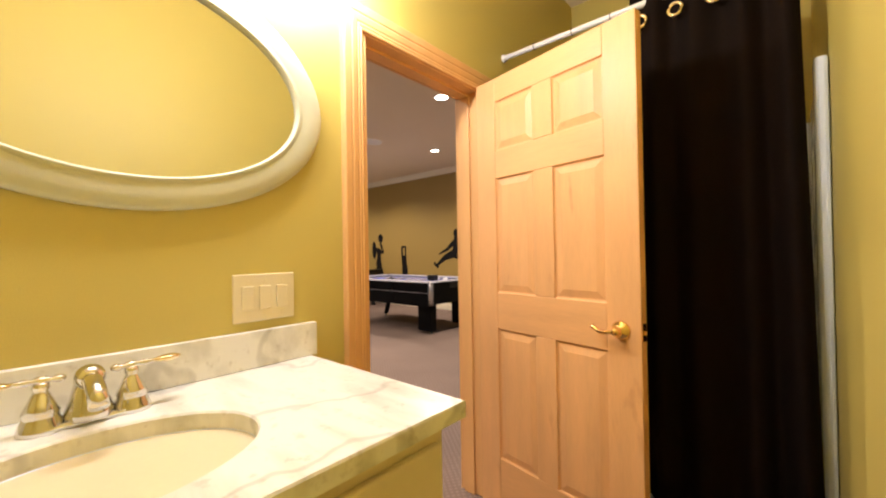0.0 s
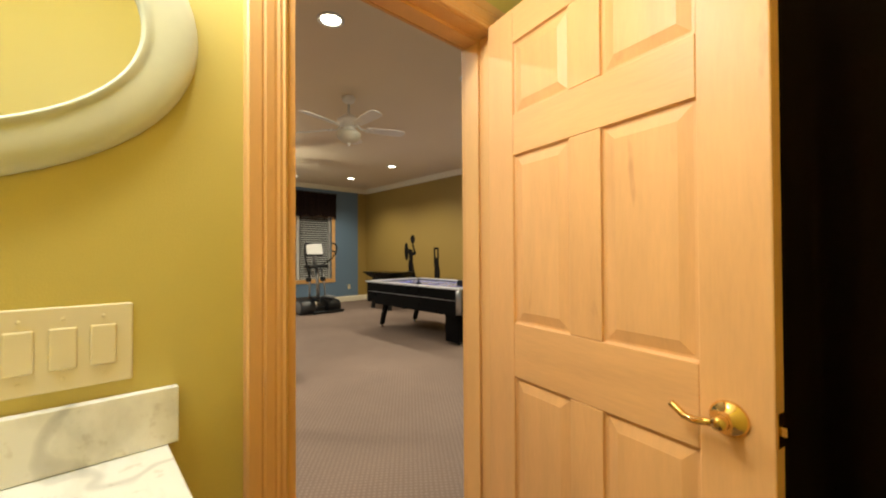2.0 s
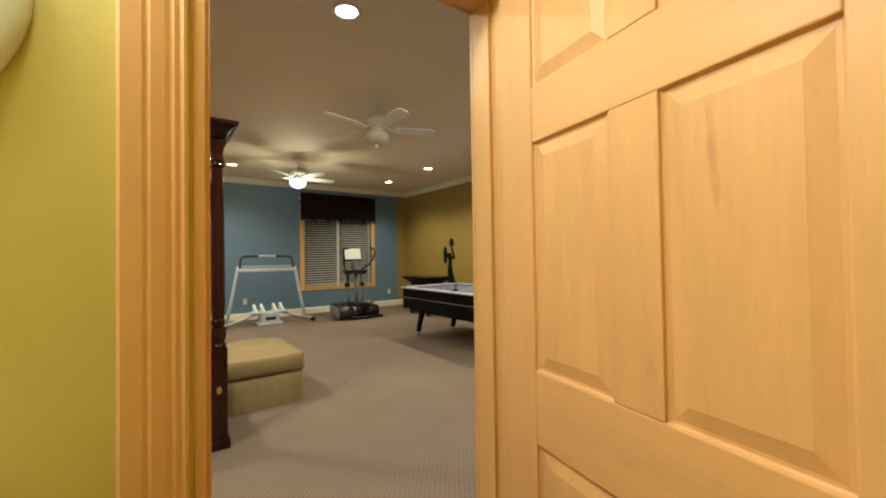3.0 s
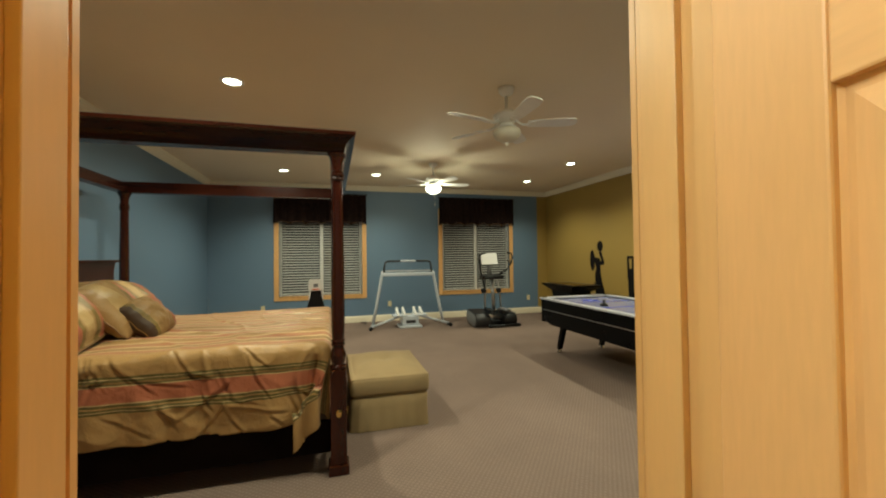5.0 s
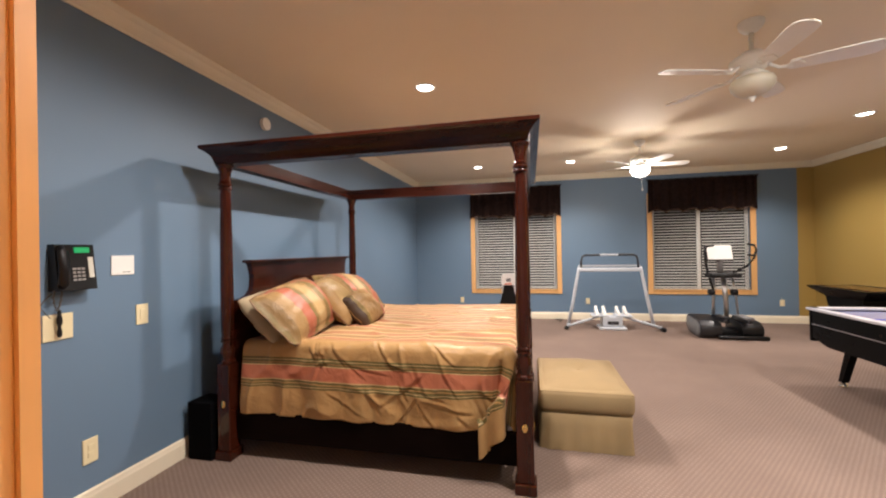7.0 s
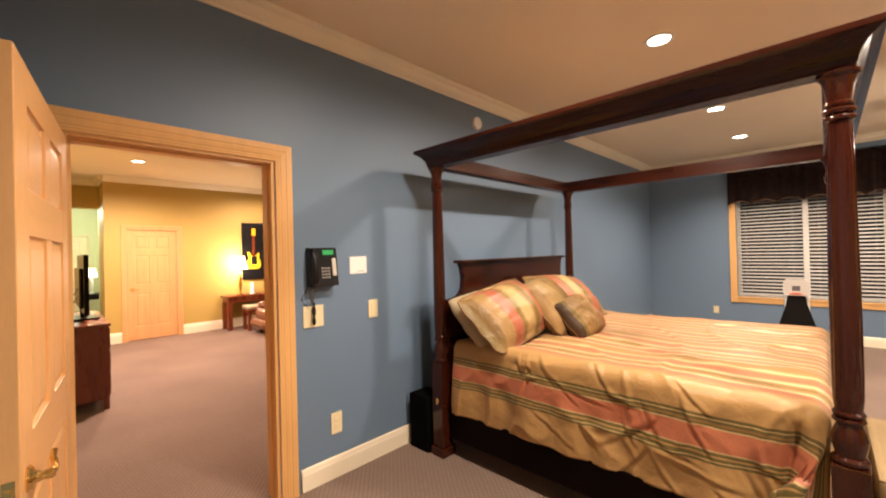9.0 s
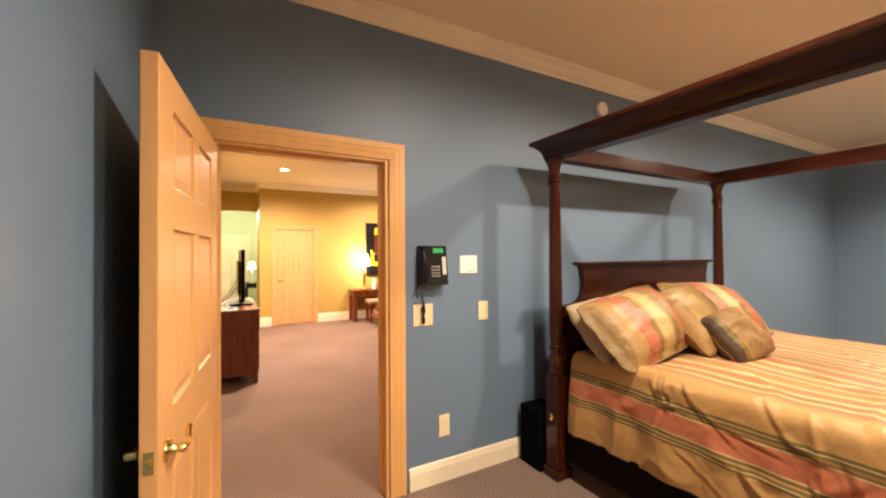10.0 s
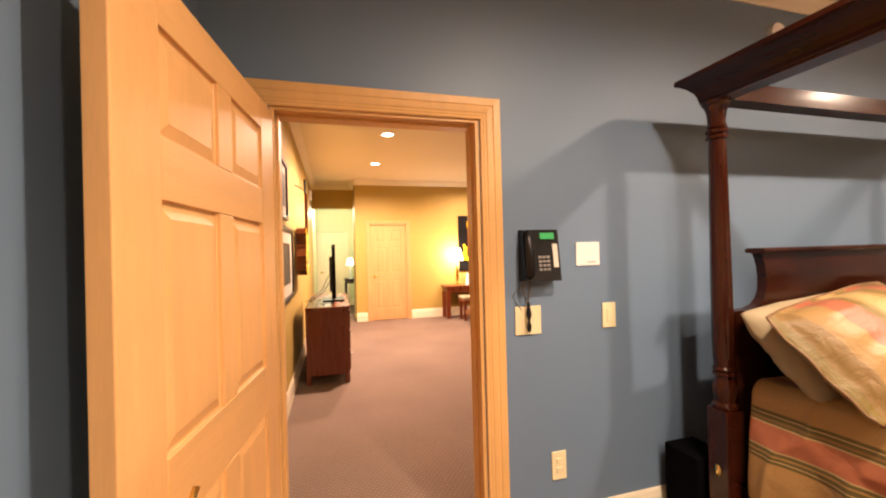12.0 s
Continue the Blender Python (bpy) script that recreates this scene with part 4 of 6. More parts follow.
def valance(y0, y1):
    ob = thing("window_valance", pose(FX + 0.02, 0, 0), "dark brown gathered valance with a scalloped hem", "valance", "window valances")
    bm, rows = bmesh.new(), []
    n, m = 110, 8
    for i in range(n + 1):
        u = i / n
        row = []
        for j in range(m + 1):
            v = j / m
            hem = 2.145 + 0.050 * abs(math.sin(u * math.pi * 6))
            z = 2.80 + (hem - 2.80) * v
            row.append(bm.verts.new((0.06 + 0.024 * math.sin(u * 75 + 1.5 * math.sin(u * 13)) * (0.35 + 0.65 * v), y0 + (y1 - y0) * u, z)))
        rows.append(row)
    for p, q in zip(rows, rows[1:]):
        for j in range(m):
            bm.faces.new((p[j], q[j], q[j + 1], p[j + 1]))
    c = part("cloth", bm, VALANCE, ob, smooth=True)
    c.modifiers.new("thick", "SOLIDIFY").thickness = 0.006
    hem = [(0.062 + 0.024 * math.sin(u * 75 + 1.5 * math.sin(u * 13)), y0 + (y1 - y0) * u, 2.150 + 0.050 * abs(math.sin(u * math.pi * 6))) for u in [k / 110 for k in range(111)]]
    part("hem_trim", tube(hem, 0.009, 6), VALANCE_TRIM, ob, "bronze braided hem trim", smooth=True)
    part("rod", tube([(0.06, y0 - 0.02, 2.79), (0.06, y1 + 0.02, 2.79)], 0.014, 12), BLACK, ob, smooth=True)
    for y in (y0 + 0.02, y1 - 0.02):
        part("bracket", box((-0.02, y - 0.01, 2.78), (0.06, y + 0.01, 2.80)), BLACK, ob)


for k, (ya, yb) in enumerate(WINDOWS):
    window(k + 1, ya, yb)
    mid = (ya + yb) / 2
    blinds(ya + 0.006, mid - 0.028)
    blinds(mid + 0.028, yb - 0.006)
    valance(ya - 0.09, yb + 0.09)

# ---- bedroom: bed ----
PX0, PX1, PY0, PY1 = -5.63, -3.555, -0.885, 1.23


def bed_post():
    """A square block base, a turned vase between rings and a reeded taper up to a bell capital."""
    bm = bmesh.new()
    add_box(bm, (-0.066, -0.066, 0.0), (0.066, 0.066, 0.068), 0.007)
    add_box(bm, (-0.052, -0.052, 0.068), (0.052, 0.052, 0.685), 0.006)
    lathe([(0.046, 0.685), (0.052, 0.692), (0.053, 0.704), (0.046, 0.712), (0.040, 0.716), (0.044, 0.73), (0.050, 0.756), (0.051, 0.776), (0.046, 0.802), (0.037, 0.824), (0.035, 0.834), (0.044, 0.838), (0.047, 0.846), (0.044, 0.854), (0.038, 0.858), (0.045, 0.864), (0.046, 0.872), (0.040, 0.880)], 36, bm=bm)
    lathe([(0.038, 0.88), (0.0425, 0.92), (0.0445, 1.02), (0.0435, 1.30), (0.040, 1.62), (0.036, 1.90), (0.034, 1.942)], 60, 12, 0.0022, (0.93, 1.92), bm=bm)
    lathe([(0.034, 1.942), (0.044, 1.946), (0.047, 1.954), (0.044, 1.962), (0.036, 1.966), (0.045, 1.972), (0.048, 1.982), (0.044, 1.990), (0.036, 1.994), (0.041, 2.000), (0.041, 2.008), (0.036, 2.016), (0.0365, 2.04), (0.041, 2.072), (0.050, 2.100), (0.060, 2.112), (0.062, 2.122)], 36, bm=bm)
    return bm


def canopy_bed():
    ob = thing("canopy_bed", pose(0, 0, 0), "dark cherry four-poster canopy bed with turned posts", "bed")
    for x in (PX0, PX1):
        for y in (PY0, PY1):
            p = part("post", bed_post(), CHERRY, ob)
            p.matrix_local = pose(x, y, 0)
            s = 1 if x > -4.5 else -1
            cap = part("bolt_cover", lathe([(0.018, 0), (0.018, 0.003), (0.008, 0.006)], 16), BRASS, p, "oval brass bolt cover", smooth=True)
            cap.matrix_local = pose(s * 0.053, 0, 0.40, 0, 90 * s, 0) @ Matrix.Diagonal((1.5, 1, 1, 1))
            if y > 0:
                cap2 = part("bolt_cover", lathe([(0.018, 0), (0.018, 0.003), (0.008, 0.006)], 16), BRASS, p, "oval brass bolt cover", smooth=True)
                cap2.matrix_local = pose(0, 0.053, 0.40, -90, 0, 0) @ Matrix.Diagonal((1, 1.5, 1, 1))
    prof = [(-0.045, 2.122), (0.045, 2.122), (0.048, 2.127), (0.045, 2.132), (0.050, 2.139), (0.052, 2.155), (0.062, 2.18), (0.082, 2.205), (0.104, 2.222), (0.119, 2.23), (0.119, 2.252), (0.040, 2.252), (0.040, 2.16), (-0.045, 2.16)]
    st = [lambda u, v, sx=sx, sy=sy: ((PX1 + u if sx > 0 else PX0 - u), (PY1 + u if sy > 0 else PY0 - u), v) for sx, sy in ((1, -1), (1, 1), (-1, 1), (-1, -1))]
    part("canopy_cornice", sweep(prof, st, closed=True), CHERRY_FLAT, ob, "dark cherry cornice with crown moulding")
    for x, s in ((PX1, -1), (PX0, 1)):
        part("side_rail", box((x + s * 0.03 - 0.016, PY0 + 0.05, 0.13), (x + s * 0.03 + 0.016, PY1 - 0.05, 0.34), 0.006), RAIL_SHADED, ob)
    part("foot_rail", box((PX0 + 0.05, PY1 - 0.016, 0.13), (PX1 - 0.05, PY1 + 0.016, 0.38), 0.006), RAIL_SHADED, ob)
    xl, xr = PX0 + 0.05, PX1 - 0.05
    side = [(0.0, 0.30), (0.0, 1.135), (0.10, 1.14), (0.150, 1.155), (0.182, 1.185), (0.200, 1.22), (0.205, 1.28), (0.198, 1.34), (0.182, 1.385), (0.170, 1.405)]
    outline = [(xl + a, z) for a, z in side] + [(xr - a, z) for a, z in side[::-1]]
    part("headboard", prism(outline, PY0 - 0.02, PY0 + 0.025, "y"), CHERRY_FLAT, ob, "dark cherry headboard with scooped shoulders")
    part("headboard_cap", sweep([(0, 0), (0.045, 0), (0.055, 0.012), (0.055, 0.022), (0.045, 0.034), (-0.03, 0.034), (-0.04, 0.022), (-0.04, 0.012), (-0.03, 0)], [lambda u, v, x=x: (x, PY0 + u, 1.405 + 0.7 * v) for x in (xl + 0.155, xr - 0.155)]), CHERRY_FLAT, ob, "moulded cap")


canopy_bed()
bed_cx = (PX0 + PX1) / 2
tagged(part("box_spring", box((PX0 + 0.10, PY0 + 0.04, 0.30), (PX1 - 0.10, PY1 - 0.14, 0.52), 0.03), MATTRESS), "pale box spring inside the bed frame", "box spring")
tagged(part("mattress", box((PX0 + 0.10, PY0 + 0.04, 0.522), (PX1 - 0.10, PY1 - 0.14, 0.79), 0.05), MATTRESS, smooth=False), "pale mattress under the striped duvet", "mattress")


def wrinkle(x, y, s):
    return noise.noise(Vector((x * s, y * s, 0.3)))


def ridge(a, b):
    """A narrow crest along a wandering line."""
    return max(0.0, 1 - abs(noise.noise(Vector((a, b, 0.7)))) * 9) ** 1.2


def duvet():
    """A draped quilt: flat on top, hanging at both sides and the foot, with folds."""
    hw, top, drop, y0 = 1.0, 0.85, 0.50, -0.78
    length = PY1 - 0.05 - y0
    bm = bmesh.new()
    uv = bm.loops.layers.uv.new("UVMap")
    nu, nv = 330, 260
    total_u, total_v = hw + drop, length + drop
    grid = []

    rng = random.Random(11)
    creases = []
    for k in range(30):
        a0, v0, slope = rng.uniform(0.06, 0.50), rng.uniform(0.55, length), rng.uniform(0.15, 2.2) * rng.choice((1, 1, -1))
        n = math.hypot(1, slope)
        creases.append((a0, v0, slope / n, 1 / n, rng.uniform(0.06, 0.20), rng.uniform(0.007, 0.013), rng.uniform(0.0045, 0.0125)))

    def crumple(d, v, side):
        """Short sharp folds on the hanging side: a valley with a soft crest beside it."""
        total = 0.0
        for a0, v0, ca, cv, reach, wide, deep in creases:
            da, dv = d - a0, v - v0 - side
            along, across = da * ca + dv * cv, dv * ca - da * cv + 0.02 * math.sin(9 * da + v0)
            if abs(along) < reach and abs(across) < 5 * wide:
                fade = (1 - (along / reach) ** 2) * deep
                total += fade * (0.8 * math.exp(-((across - 1.7 * wide) / (1.5 * wide)) ** 2) - math.exp(-(across / wide) ** 2))
        return total

    def roll(d, r=0.07):
        """Distance out and down for a cloth that turns over an edge."""
        if d <= 0:
            return 0.0, 0.0
        if d < r * math.pi / 2:
            return r * math.sin(d / r), r * (1 - math.cos(d / r))
        return r, r + d - r * math.pi / 2
    for i in range(nu + 1):
        u = -total_u + 2 * total_u * i / nu
        row = []
        for j in range(nv + 1):
            v = total_v * j / nv
            d1, d2 = abs(u) - (hw - 0.06), v - (length - 0.06)
            o1, z1 = roll(d1)
            o2, z2 = roll(d2)
            sgn = 1 if u > 0 else -1
            x = bed_cx + (u if d1 <= 0 else sgn * (hw - 0.06 + o1))
            y = y0 + (v if d2 <= 0 else length - 0.06 + o2)
            dn = math.hypot(z1, z2)
            fold = (0.012 * math.sin(v * 9 + 2.6 * wrinkle(u, v, 1.6)) + 0.012 * math.sin(v * 24 + 4 * wrinkle(u, v, 2.2)) * min(1, max(0, z1 - 0.2) / 0.2)) * min(1, z1 / 0.3) + 0.012 * ridge(u * 1.6 + v * 1.3, v * 3.4 - u * 1.2) + crumple(d1, v, 0 if u > 0 else 0.3) - 0.035 * math.exp(-((v - length + 0.07 + 0.10 * z1) / 0.025) ** 2) * min(1, z1 / 0.15) if d1 > -0.03 else 0
            if d1 > 0 and d2 > 0:
                fold = 0.0
            fold2 = 0.020 * math.sin(u * 12) * min(1, z2 / 0.3) if d2 > 0 else 0
            puff = 0.026 * wrinkle(u, v, 1.7) + 0.006 * wrinkle(u + 5, v, 5.0) + 0.009 * ridge(u * 1.5 + 3, v * 2.4 - u * 1.1) * min(1, v / 1.0)
            x += sgn * (fold + 0.02 * min(1, max(0, z1) / 0.4) + 0.6 * puff * (d1 > 0))
            y += fold2
            z = top - dn + (0.4 * crumple(d1, v, 0 if u > 0 else 0.3) if -0.15 < d1 <= 0 else 0) + puff * (1 if dn < 0.05 else 0.35) + (0.012 * wrinkle(v, 0.0, 3.0) if dn > 0.3 else 0)
            if d1 > 0:
                y -= 0.03 * min(1, z1 / 0.25) * max(0.0, 1 - max(0.0, length - 0.06 - v) / 0.3) ** 2
            if d1 > 0 and d2 > 0:
                k = min(1, z1 / 0.30) ** 1.5
                y += k * (y0 + length - 0.055 - 0.03 * min(1, z1 / 0.25) - 0.26 * d2 - y + 0.05 * (1 - k))
                x += sgn * k * (0.030 * min(1, d2 / 0.06) + 0.015 * math.sin(d2 * 14))
                z += k * (top - z1 - 0.26 * d2 - z)
            row.append(bm.verts.new((x, y, z)))
        grid.append(row)
    index = {}
    for i in range(nu + 1):
        for j in range(nv + 1):
            index[grid[i][j]] = (-total_u + 2 * total_u * i / nu, total_v * j / nv)
    for i in range(nu):
        for j in range(nv):
            f = bm.faces.new((grid[i][j], grid[i + 1][j], grid[i + 1][j + 1], grid[i][j + 1]))
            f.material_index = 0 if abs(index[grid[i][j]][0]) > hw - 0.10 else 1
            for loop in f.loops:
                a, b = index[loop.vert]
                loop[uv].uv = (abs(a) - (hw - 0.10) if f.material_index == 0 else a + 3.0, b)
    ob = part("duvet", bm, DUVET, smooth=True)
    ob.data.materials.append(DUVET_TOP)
    m = ob.modifiers.new("thick", "SOLIDIFY")
    m.thickness, m.offset = 0.022, -1
    return tagged(ob, "gold, coral and olive striped duvet draped over the bed", "duvet")


duvet()


def pillow(name, m, w, h, t, mat, label, flange=0.0, category="pillow", seed=0, shift=2.0):
    """A soft pillow in the local x-z plane, thick along y, with a flat flange."""
    bm = bmesh.new()
    uv = bm.loops.layers.uv.new("UVMap")
    n = 28
    sheets = []
    for s in (1, -1):
        rows = []
        for i in range(n + 1):
            row = []
            for j in range(n + 1):
                a, b = -1 + 2 * i / n, -1 + 2 * j / n
                ka, kb = abs(a) / (1 - flange), abs(b) / (1 - flange)
                full = max(0, 1 - min(1, ka) ** 2.6) ** 0.55 * max(0, 1 - min(1, kb) ** 2.6) ** 0.55
                x = a * w / 2 * (1 - 0.045 * (1 - a * a) * 0.5 - 0.03 * (1 - b * b) * abs(a) ** 3 - 0.06 * b ** 4 * abs(a) ** 3)
                z = b * h / 2 * (1 + 0.03 * a * a * (1 - b * b) - 0.07 * a ** 4 * b * b)
                wr = 0.014 * noise.noise(Vector((a * 1.2 + seed * 3, b * 9 + 2 * a, s))) * abs(a) ** 0.5 + 0.016 * noise.noise(Vector((a * 2.5 + seed, b * 2.5, s * 0.5))) + 0.008 * noise.noise(Vector((a * 7 + seed, b * 7, 1)))
                wavy = 0.006 * math.sin(9 * (a if abs(b) > 0.85 else b)) * (1 - full)
                row.append(bm.verts.new((x, s * (0.004 + t / 2 * full + wr * full) + wavy * 0.7, z)))
            rows.append(row)
        sheets.append(rows)
    for s, rows in enumerate(sheets):
        for i in range(n):
            for j in range(n):
                q = (rows[i][j], rows[i + 1][j], rows[i + 1][j + 1], rows[i][j + 1])
                f = bm.faces.new(q if s else q[::-1])
                for loop in f.loops:
                    loop[uv].uv = (loop.vert.co.x + shift, loop.vert.co.z + 2)
    a, b = sheets
    rim = [(i, 0) for i in range(n)] + [(n, j) for j in range(n)] + [(i, n) for i in range(n, 0, -1)] + [(0, j) for j in range(n, 0, -1)]
    for (i, j), (k, l) in zip(rim, rim[1:] + rim[:1]):
        bm.faces.new((a[i][j], a[k][l], b[k][l], b[i][j]))
    edge = [(a[i][j].co + b[i][j].co) / 2 for i, j in rim]
    ob = part(name, bm, mat, smooth=True)
    ob.matrix_world = m
    if flange:
        part("piping", tube(edge + edge[:1], 0.006, 8), PIPING, ob, "brown corded piping", smooth=True)
    return tagged(ob, label, category)


pillow("sleeping_pillow", pose(-3.93, -0.68, 1.0, 42, 4, 3), 0.74, 0.46, 0.20, LINEN, "plain beige pillow leaning on the headboard", seed=1)
pillow("sleeping_pillow", pose(-5.02, -0.70, 1.02, 40, 0, -4), 0.74, 0.46, 0.20, LINEN, "plain beige pillow leaning on the headboard", seed=2)
pillow("pillow_sham", pose(-3.89, -0.50, 1.045, 44, 8, 3), 0.82, 0.48, 0.27, SHAM, "striped gold and coral flanged pillow sham", 0.10, seed=3, shift=1.735)
pillow("pillow_sham", pose(-4.86, -0.54, 1.06, 48, -3, -5), 0.86, 0.54, 0.24, SHAM, "striped gold and coral flanged pillow sham", 0.10, seed=4, shift=1.735)
pillow("throw_pillow", pose(-4.30, -0.38, 1.065, 40, 8, 6), 0.46, 0.48, 0.22, THROW, "square striped gold throw pillow", 0.03, seed=5)
pillow("accent_cushion", pose(-4.34, -0.17, 0.985, 44, 10, -6), 0.38, 0.34, 0.18, CUSHION, "small brown and gold accent cushion", 0.0, category="cushion", seed=6)

tagged(part("black_speaker_box", box((-3.665, -1.165, 0.0), (-3.475, -0.965, 0.41), 0.006), BLACK_MATTE), "black box on the carpet beside the bed post", "speaker")


def ottoman():
    ob = thing("ottoman", pose(-4.54, 1.655, 0), "tan upholstered ottoman with tufted cushion and skirt", "ottoman")
    w, d = 0.88, 0.64
    skirt, rows = bmesh.new(), []
    for z, k in ((0.004, 0.012), (0.08, 0.009), (0.18, 0.003), (0.265, -0.006), (0.285, -0.018)):
        row = []
        for q in range(96):
            s = q / 24
            edge, f = int(s), s - int(s)
            cx, cy = [(-1 + 2 * f, -1), (1, -1 + 2 * f), (1 - 2 * f, 1), (-1, 1 - 2 * f)][edge]
            wave = 0.004 * math.sin(q * 1.7) * (0.3 - z) / 0.3 - (0.012 if q % 24 in (0, 1) and z < 0.25 else 0)
            row.append(skirt.verts.new((cx * (w / 2 + k + wave), cy * (d / 2 + k + wave), z)))
        rows.append(row)
    for a, b in zip(rows, rows[1:]):
        for q in range(96):
            skirt.faces.new((a[q], a[(q + 1) % 96], b[(q + 1) % 96], b[q]))
    skirt.faces.new(rows[-1])
    part("skirt", skirt, TAN_CLOTH, ob, smooth=True)
    bm = bmesh.new()
    n = 24
    add_box(bm, (-w / 2 - 0.012, -d / 2 - 0.012, 0.272), (w / 2 + 0.012, d / 2 + 0.012, 0.436), 0.035)
    part("cushion", bm, TAN_CLOTH, ob, smooth=True)
    top = bmesh.new()
    rows = []
    for i in range(n + 1):
        row = []
        for j in range(n + 1):
            a, b = -1 + 2 * i / n, -1 + 2 * j / n
            z = 0.426 + 0.062 * (1 - a ** 4) * (1 - b ** 4) + 0.006 * wrinkle(a, b, 2.5) - 0.026 * math.exp(-((a) ** 2 + b ** 2) * 18)
            row.append(top.verts.new((a * w * 0.485, b * d * 0.48, z)))
        rows.append(row)
    for p, q in zip(rows, rows[1:]):
        for j in range(n):
            top.faces.new((p[j], q[j], q[j + 1], p[j + 1]))
    part("top_pad", top, TAN_CLOTH, ob, smooth=True)
    part("welt", tube([(-w / 2, -d / 2, 0.424), (w / 2, -d / 2, 0.424), (w / 2, d / 2, 0.424), (-w / 2, d / 2, 0.424), (-w / 2, -d / 2, 0.424)], 0.006, 8), TAN_CLOTH, ob, smooth=True)
    part("button", lathe([(0.014, 0), (0.012, 0.006), (0.004, 0.009)], 14, at=(0, 0, 0.460)), TAN_CLOTH, ob, smooth=True)


ottoman()

# ---- bedroom: wall plates and telephone ----


def wall_phone():
    ob = thing("wall_telephone", pose(-2.785, BY, 1.42), "black wall telephone with lit green display", "telephone")
    bm = prism([(0.0, -0.125), (0.075, -0.125), (0.045, 0.125), (0.0, 0.125)], -0.085, 0.105, "x")
    part("body", bm, BLACK, ob)
    part("handset", tube([(0.085, 0.055, -0.105), (0.086, 0.080, -0.09), (0.086, 0.085, 0), (0.086, 0.075, 0.085), (0.085, 0.05, 0.105)], 0.022, 12), BLACK, ob, "black handset in its cradle", smooth=True)
    slope = math.degrees(math.atan2(0.03, 0.25))

    def on_face(name, lo, hi, mat, label=""):
        p = part(name, box((lo[0], -0.001, lo[1]), (hi[0], 0.004, hi[1]), 0.001), mat, ob, label)
        p.matrix_local = pose(0, 0.060, 0.0, slope, 0, 0)
        return p
    on_face("display", (-0.06, 0.080), (0.015, 0.110), DISPLAY, "glowing green display")
    on_face("label_strip", (-0.074, -0.06), (-0.048, 0.055), PAPER, "white key label strip")
    for i in range(3):
        for j in range(4):
            on_face("key", (-0.004 - 0.022 * i + 0.02, -0.05 - 0.02 * j + 0.035), (0.012 - 0.022 * i + 0.02, -0.038 - 0.02 * j + 0.035), STEEL)
    for bow in (0.028, -0.010):
        loop = [(0.078 + bow * math.sin(math.pi * k / 14) + 0.003 * math.sin(k * 2.6), 0.052 - 0.002 * k, -0.06 - 0.0125 * k) for k in range(15)]
        part("cord", tube(loop, 0.0045, 6), CORD_GREY, ob, "slack grey coiled cord", smooth=True)
    part("cord_bundle", lathe([(0.004, -0.375), (0.010, -0.365), (0.012, -0.345), (0.006, -0.322), (0.007, -0.312), (0.013, -0.295), (0.013, -0.275), (0.007, -0.252), (0.009, -0.235), (0.004, -0.225)], 12, at=(0.072, 0.026, 0)), BLACK, ob, "knotted black cord bundle", smooth=True)
    part("line_wire", tube([(0.085, 0.02, -0.12), (0.125, 0.006, -0.17), (0.145, 0.004, -0.20), (0.125, 0.006, -0.235), (0.10, 0.006, -0.27)], 0.0022, 6), CORD_GREY, ob, "thin grey wire", smooth=True)


wall_phone()


def south_plate(name, x0, x1, z0, z1, mat, label, category, rocker=None):
    """A plate on the bed wall, which faces +y."""
    ob = thing(name, pose((x0 + x1) / 2, BY, (z0 + z1) / 2), label, category)
    w, h = abs(x1 - x0) / 2, (z1 - z0) / 2
    part("plate", box((-w, 0, -h), (w, 0.007, h), 0.002), mat, ob)
    if rocker == "rocker":
        part("rocker", box((-0.017, 0.006, -0.034), (0.017, 0.011, 0.034), 0.002), mat, ob)
    if rocker == "outlet":
        for z in (-0.022, 0.022):
            part("socket", box((-0.016, 0.006, z - 0.015), (0.016, 0.010, z + 0.015), 0.003), mat, ob)
    if rocker == "lines":
        part("seam", box((-0.045, 0.0065, -0.045), (0.005, 0.008, -0.041)), CHARCOAL, ob)
    return ob


south_plate("thermostat", -3.14, -3.00, 1.36, 1.48, WHITE, "square white thermostat on the blue wall", "thermostat", "lines")
south_plate("switch_plate", -3.23, -3.15, 1.03, 1.16, IVORY, "ivory single rocker switch plate", "light switch", "rocker")
south_plate("phone_jack_plate", -2.79, -2.65, 1.03, 1.17, IVORY, "ivory double wall plate below the telephone", "wall plate", "rocker")
south_plate("outlet_plate", -2.91, -2.83, 0.29, 0.43, IVORY, "ivory outlet plate low on the blue wall", "outlet", "outlet")


def west_plate(y, z, label):
    ob = thing("outlet_plate", pose(FX, y, z), label, "outlet")
    part("plate", box((0, -0.038, -0.06), (0.007, 0.038, 0.06), 0.002), IVORY, ob)
    for dz in (-0.022, 0.022):
        part("socket", box((0.006, -0.016, dz - 0.015), (0.010, 0.016, dz + 0.015), 0.003), IVORY, ob)


for oy in (-0.2, 2.42, 5.86):
    west_plate(oy, 0.38, "ivory outlet plate above the baseboard")

# ---- bedroom: games ----


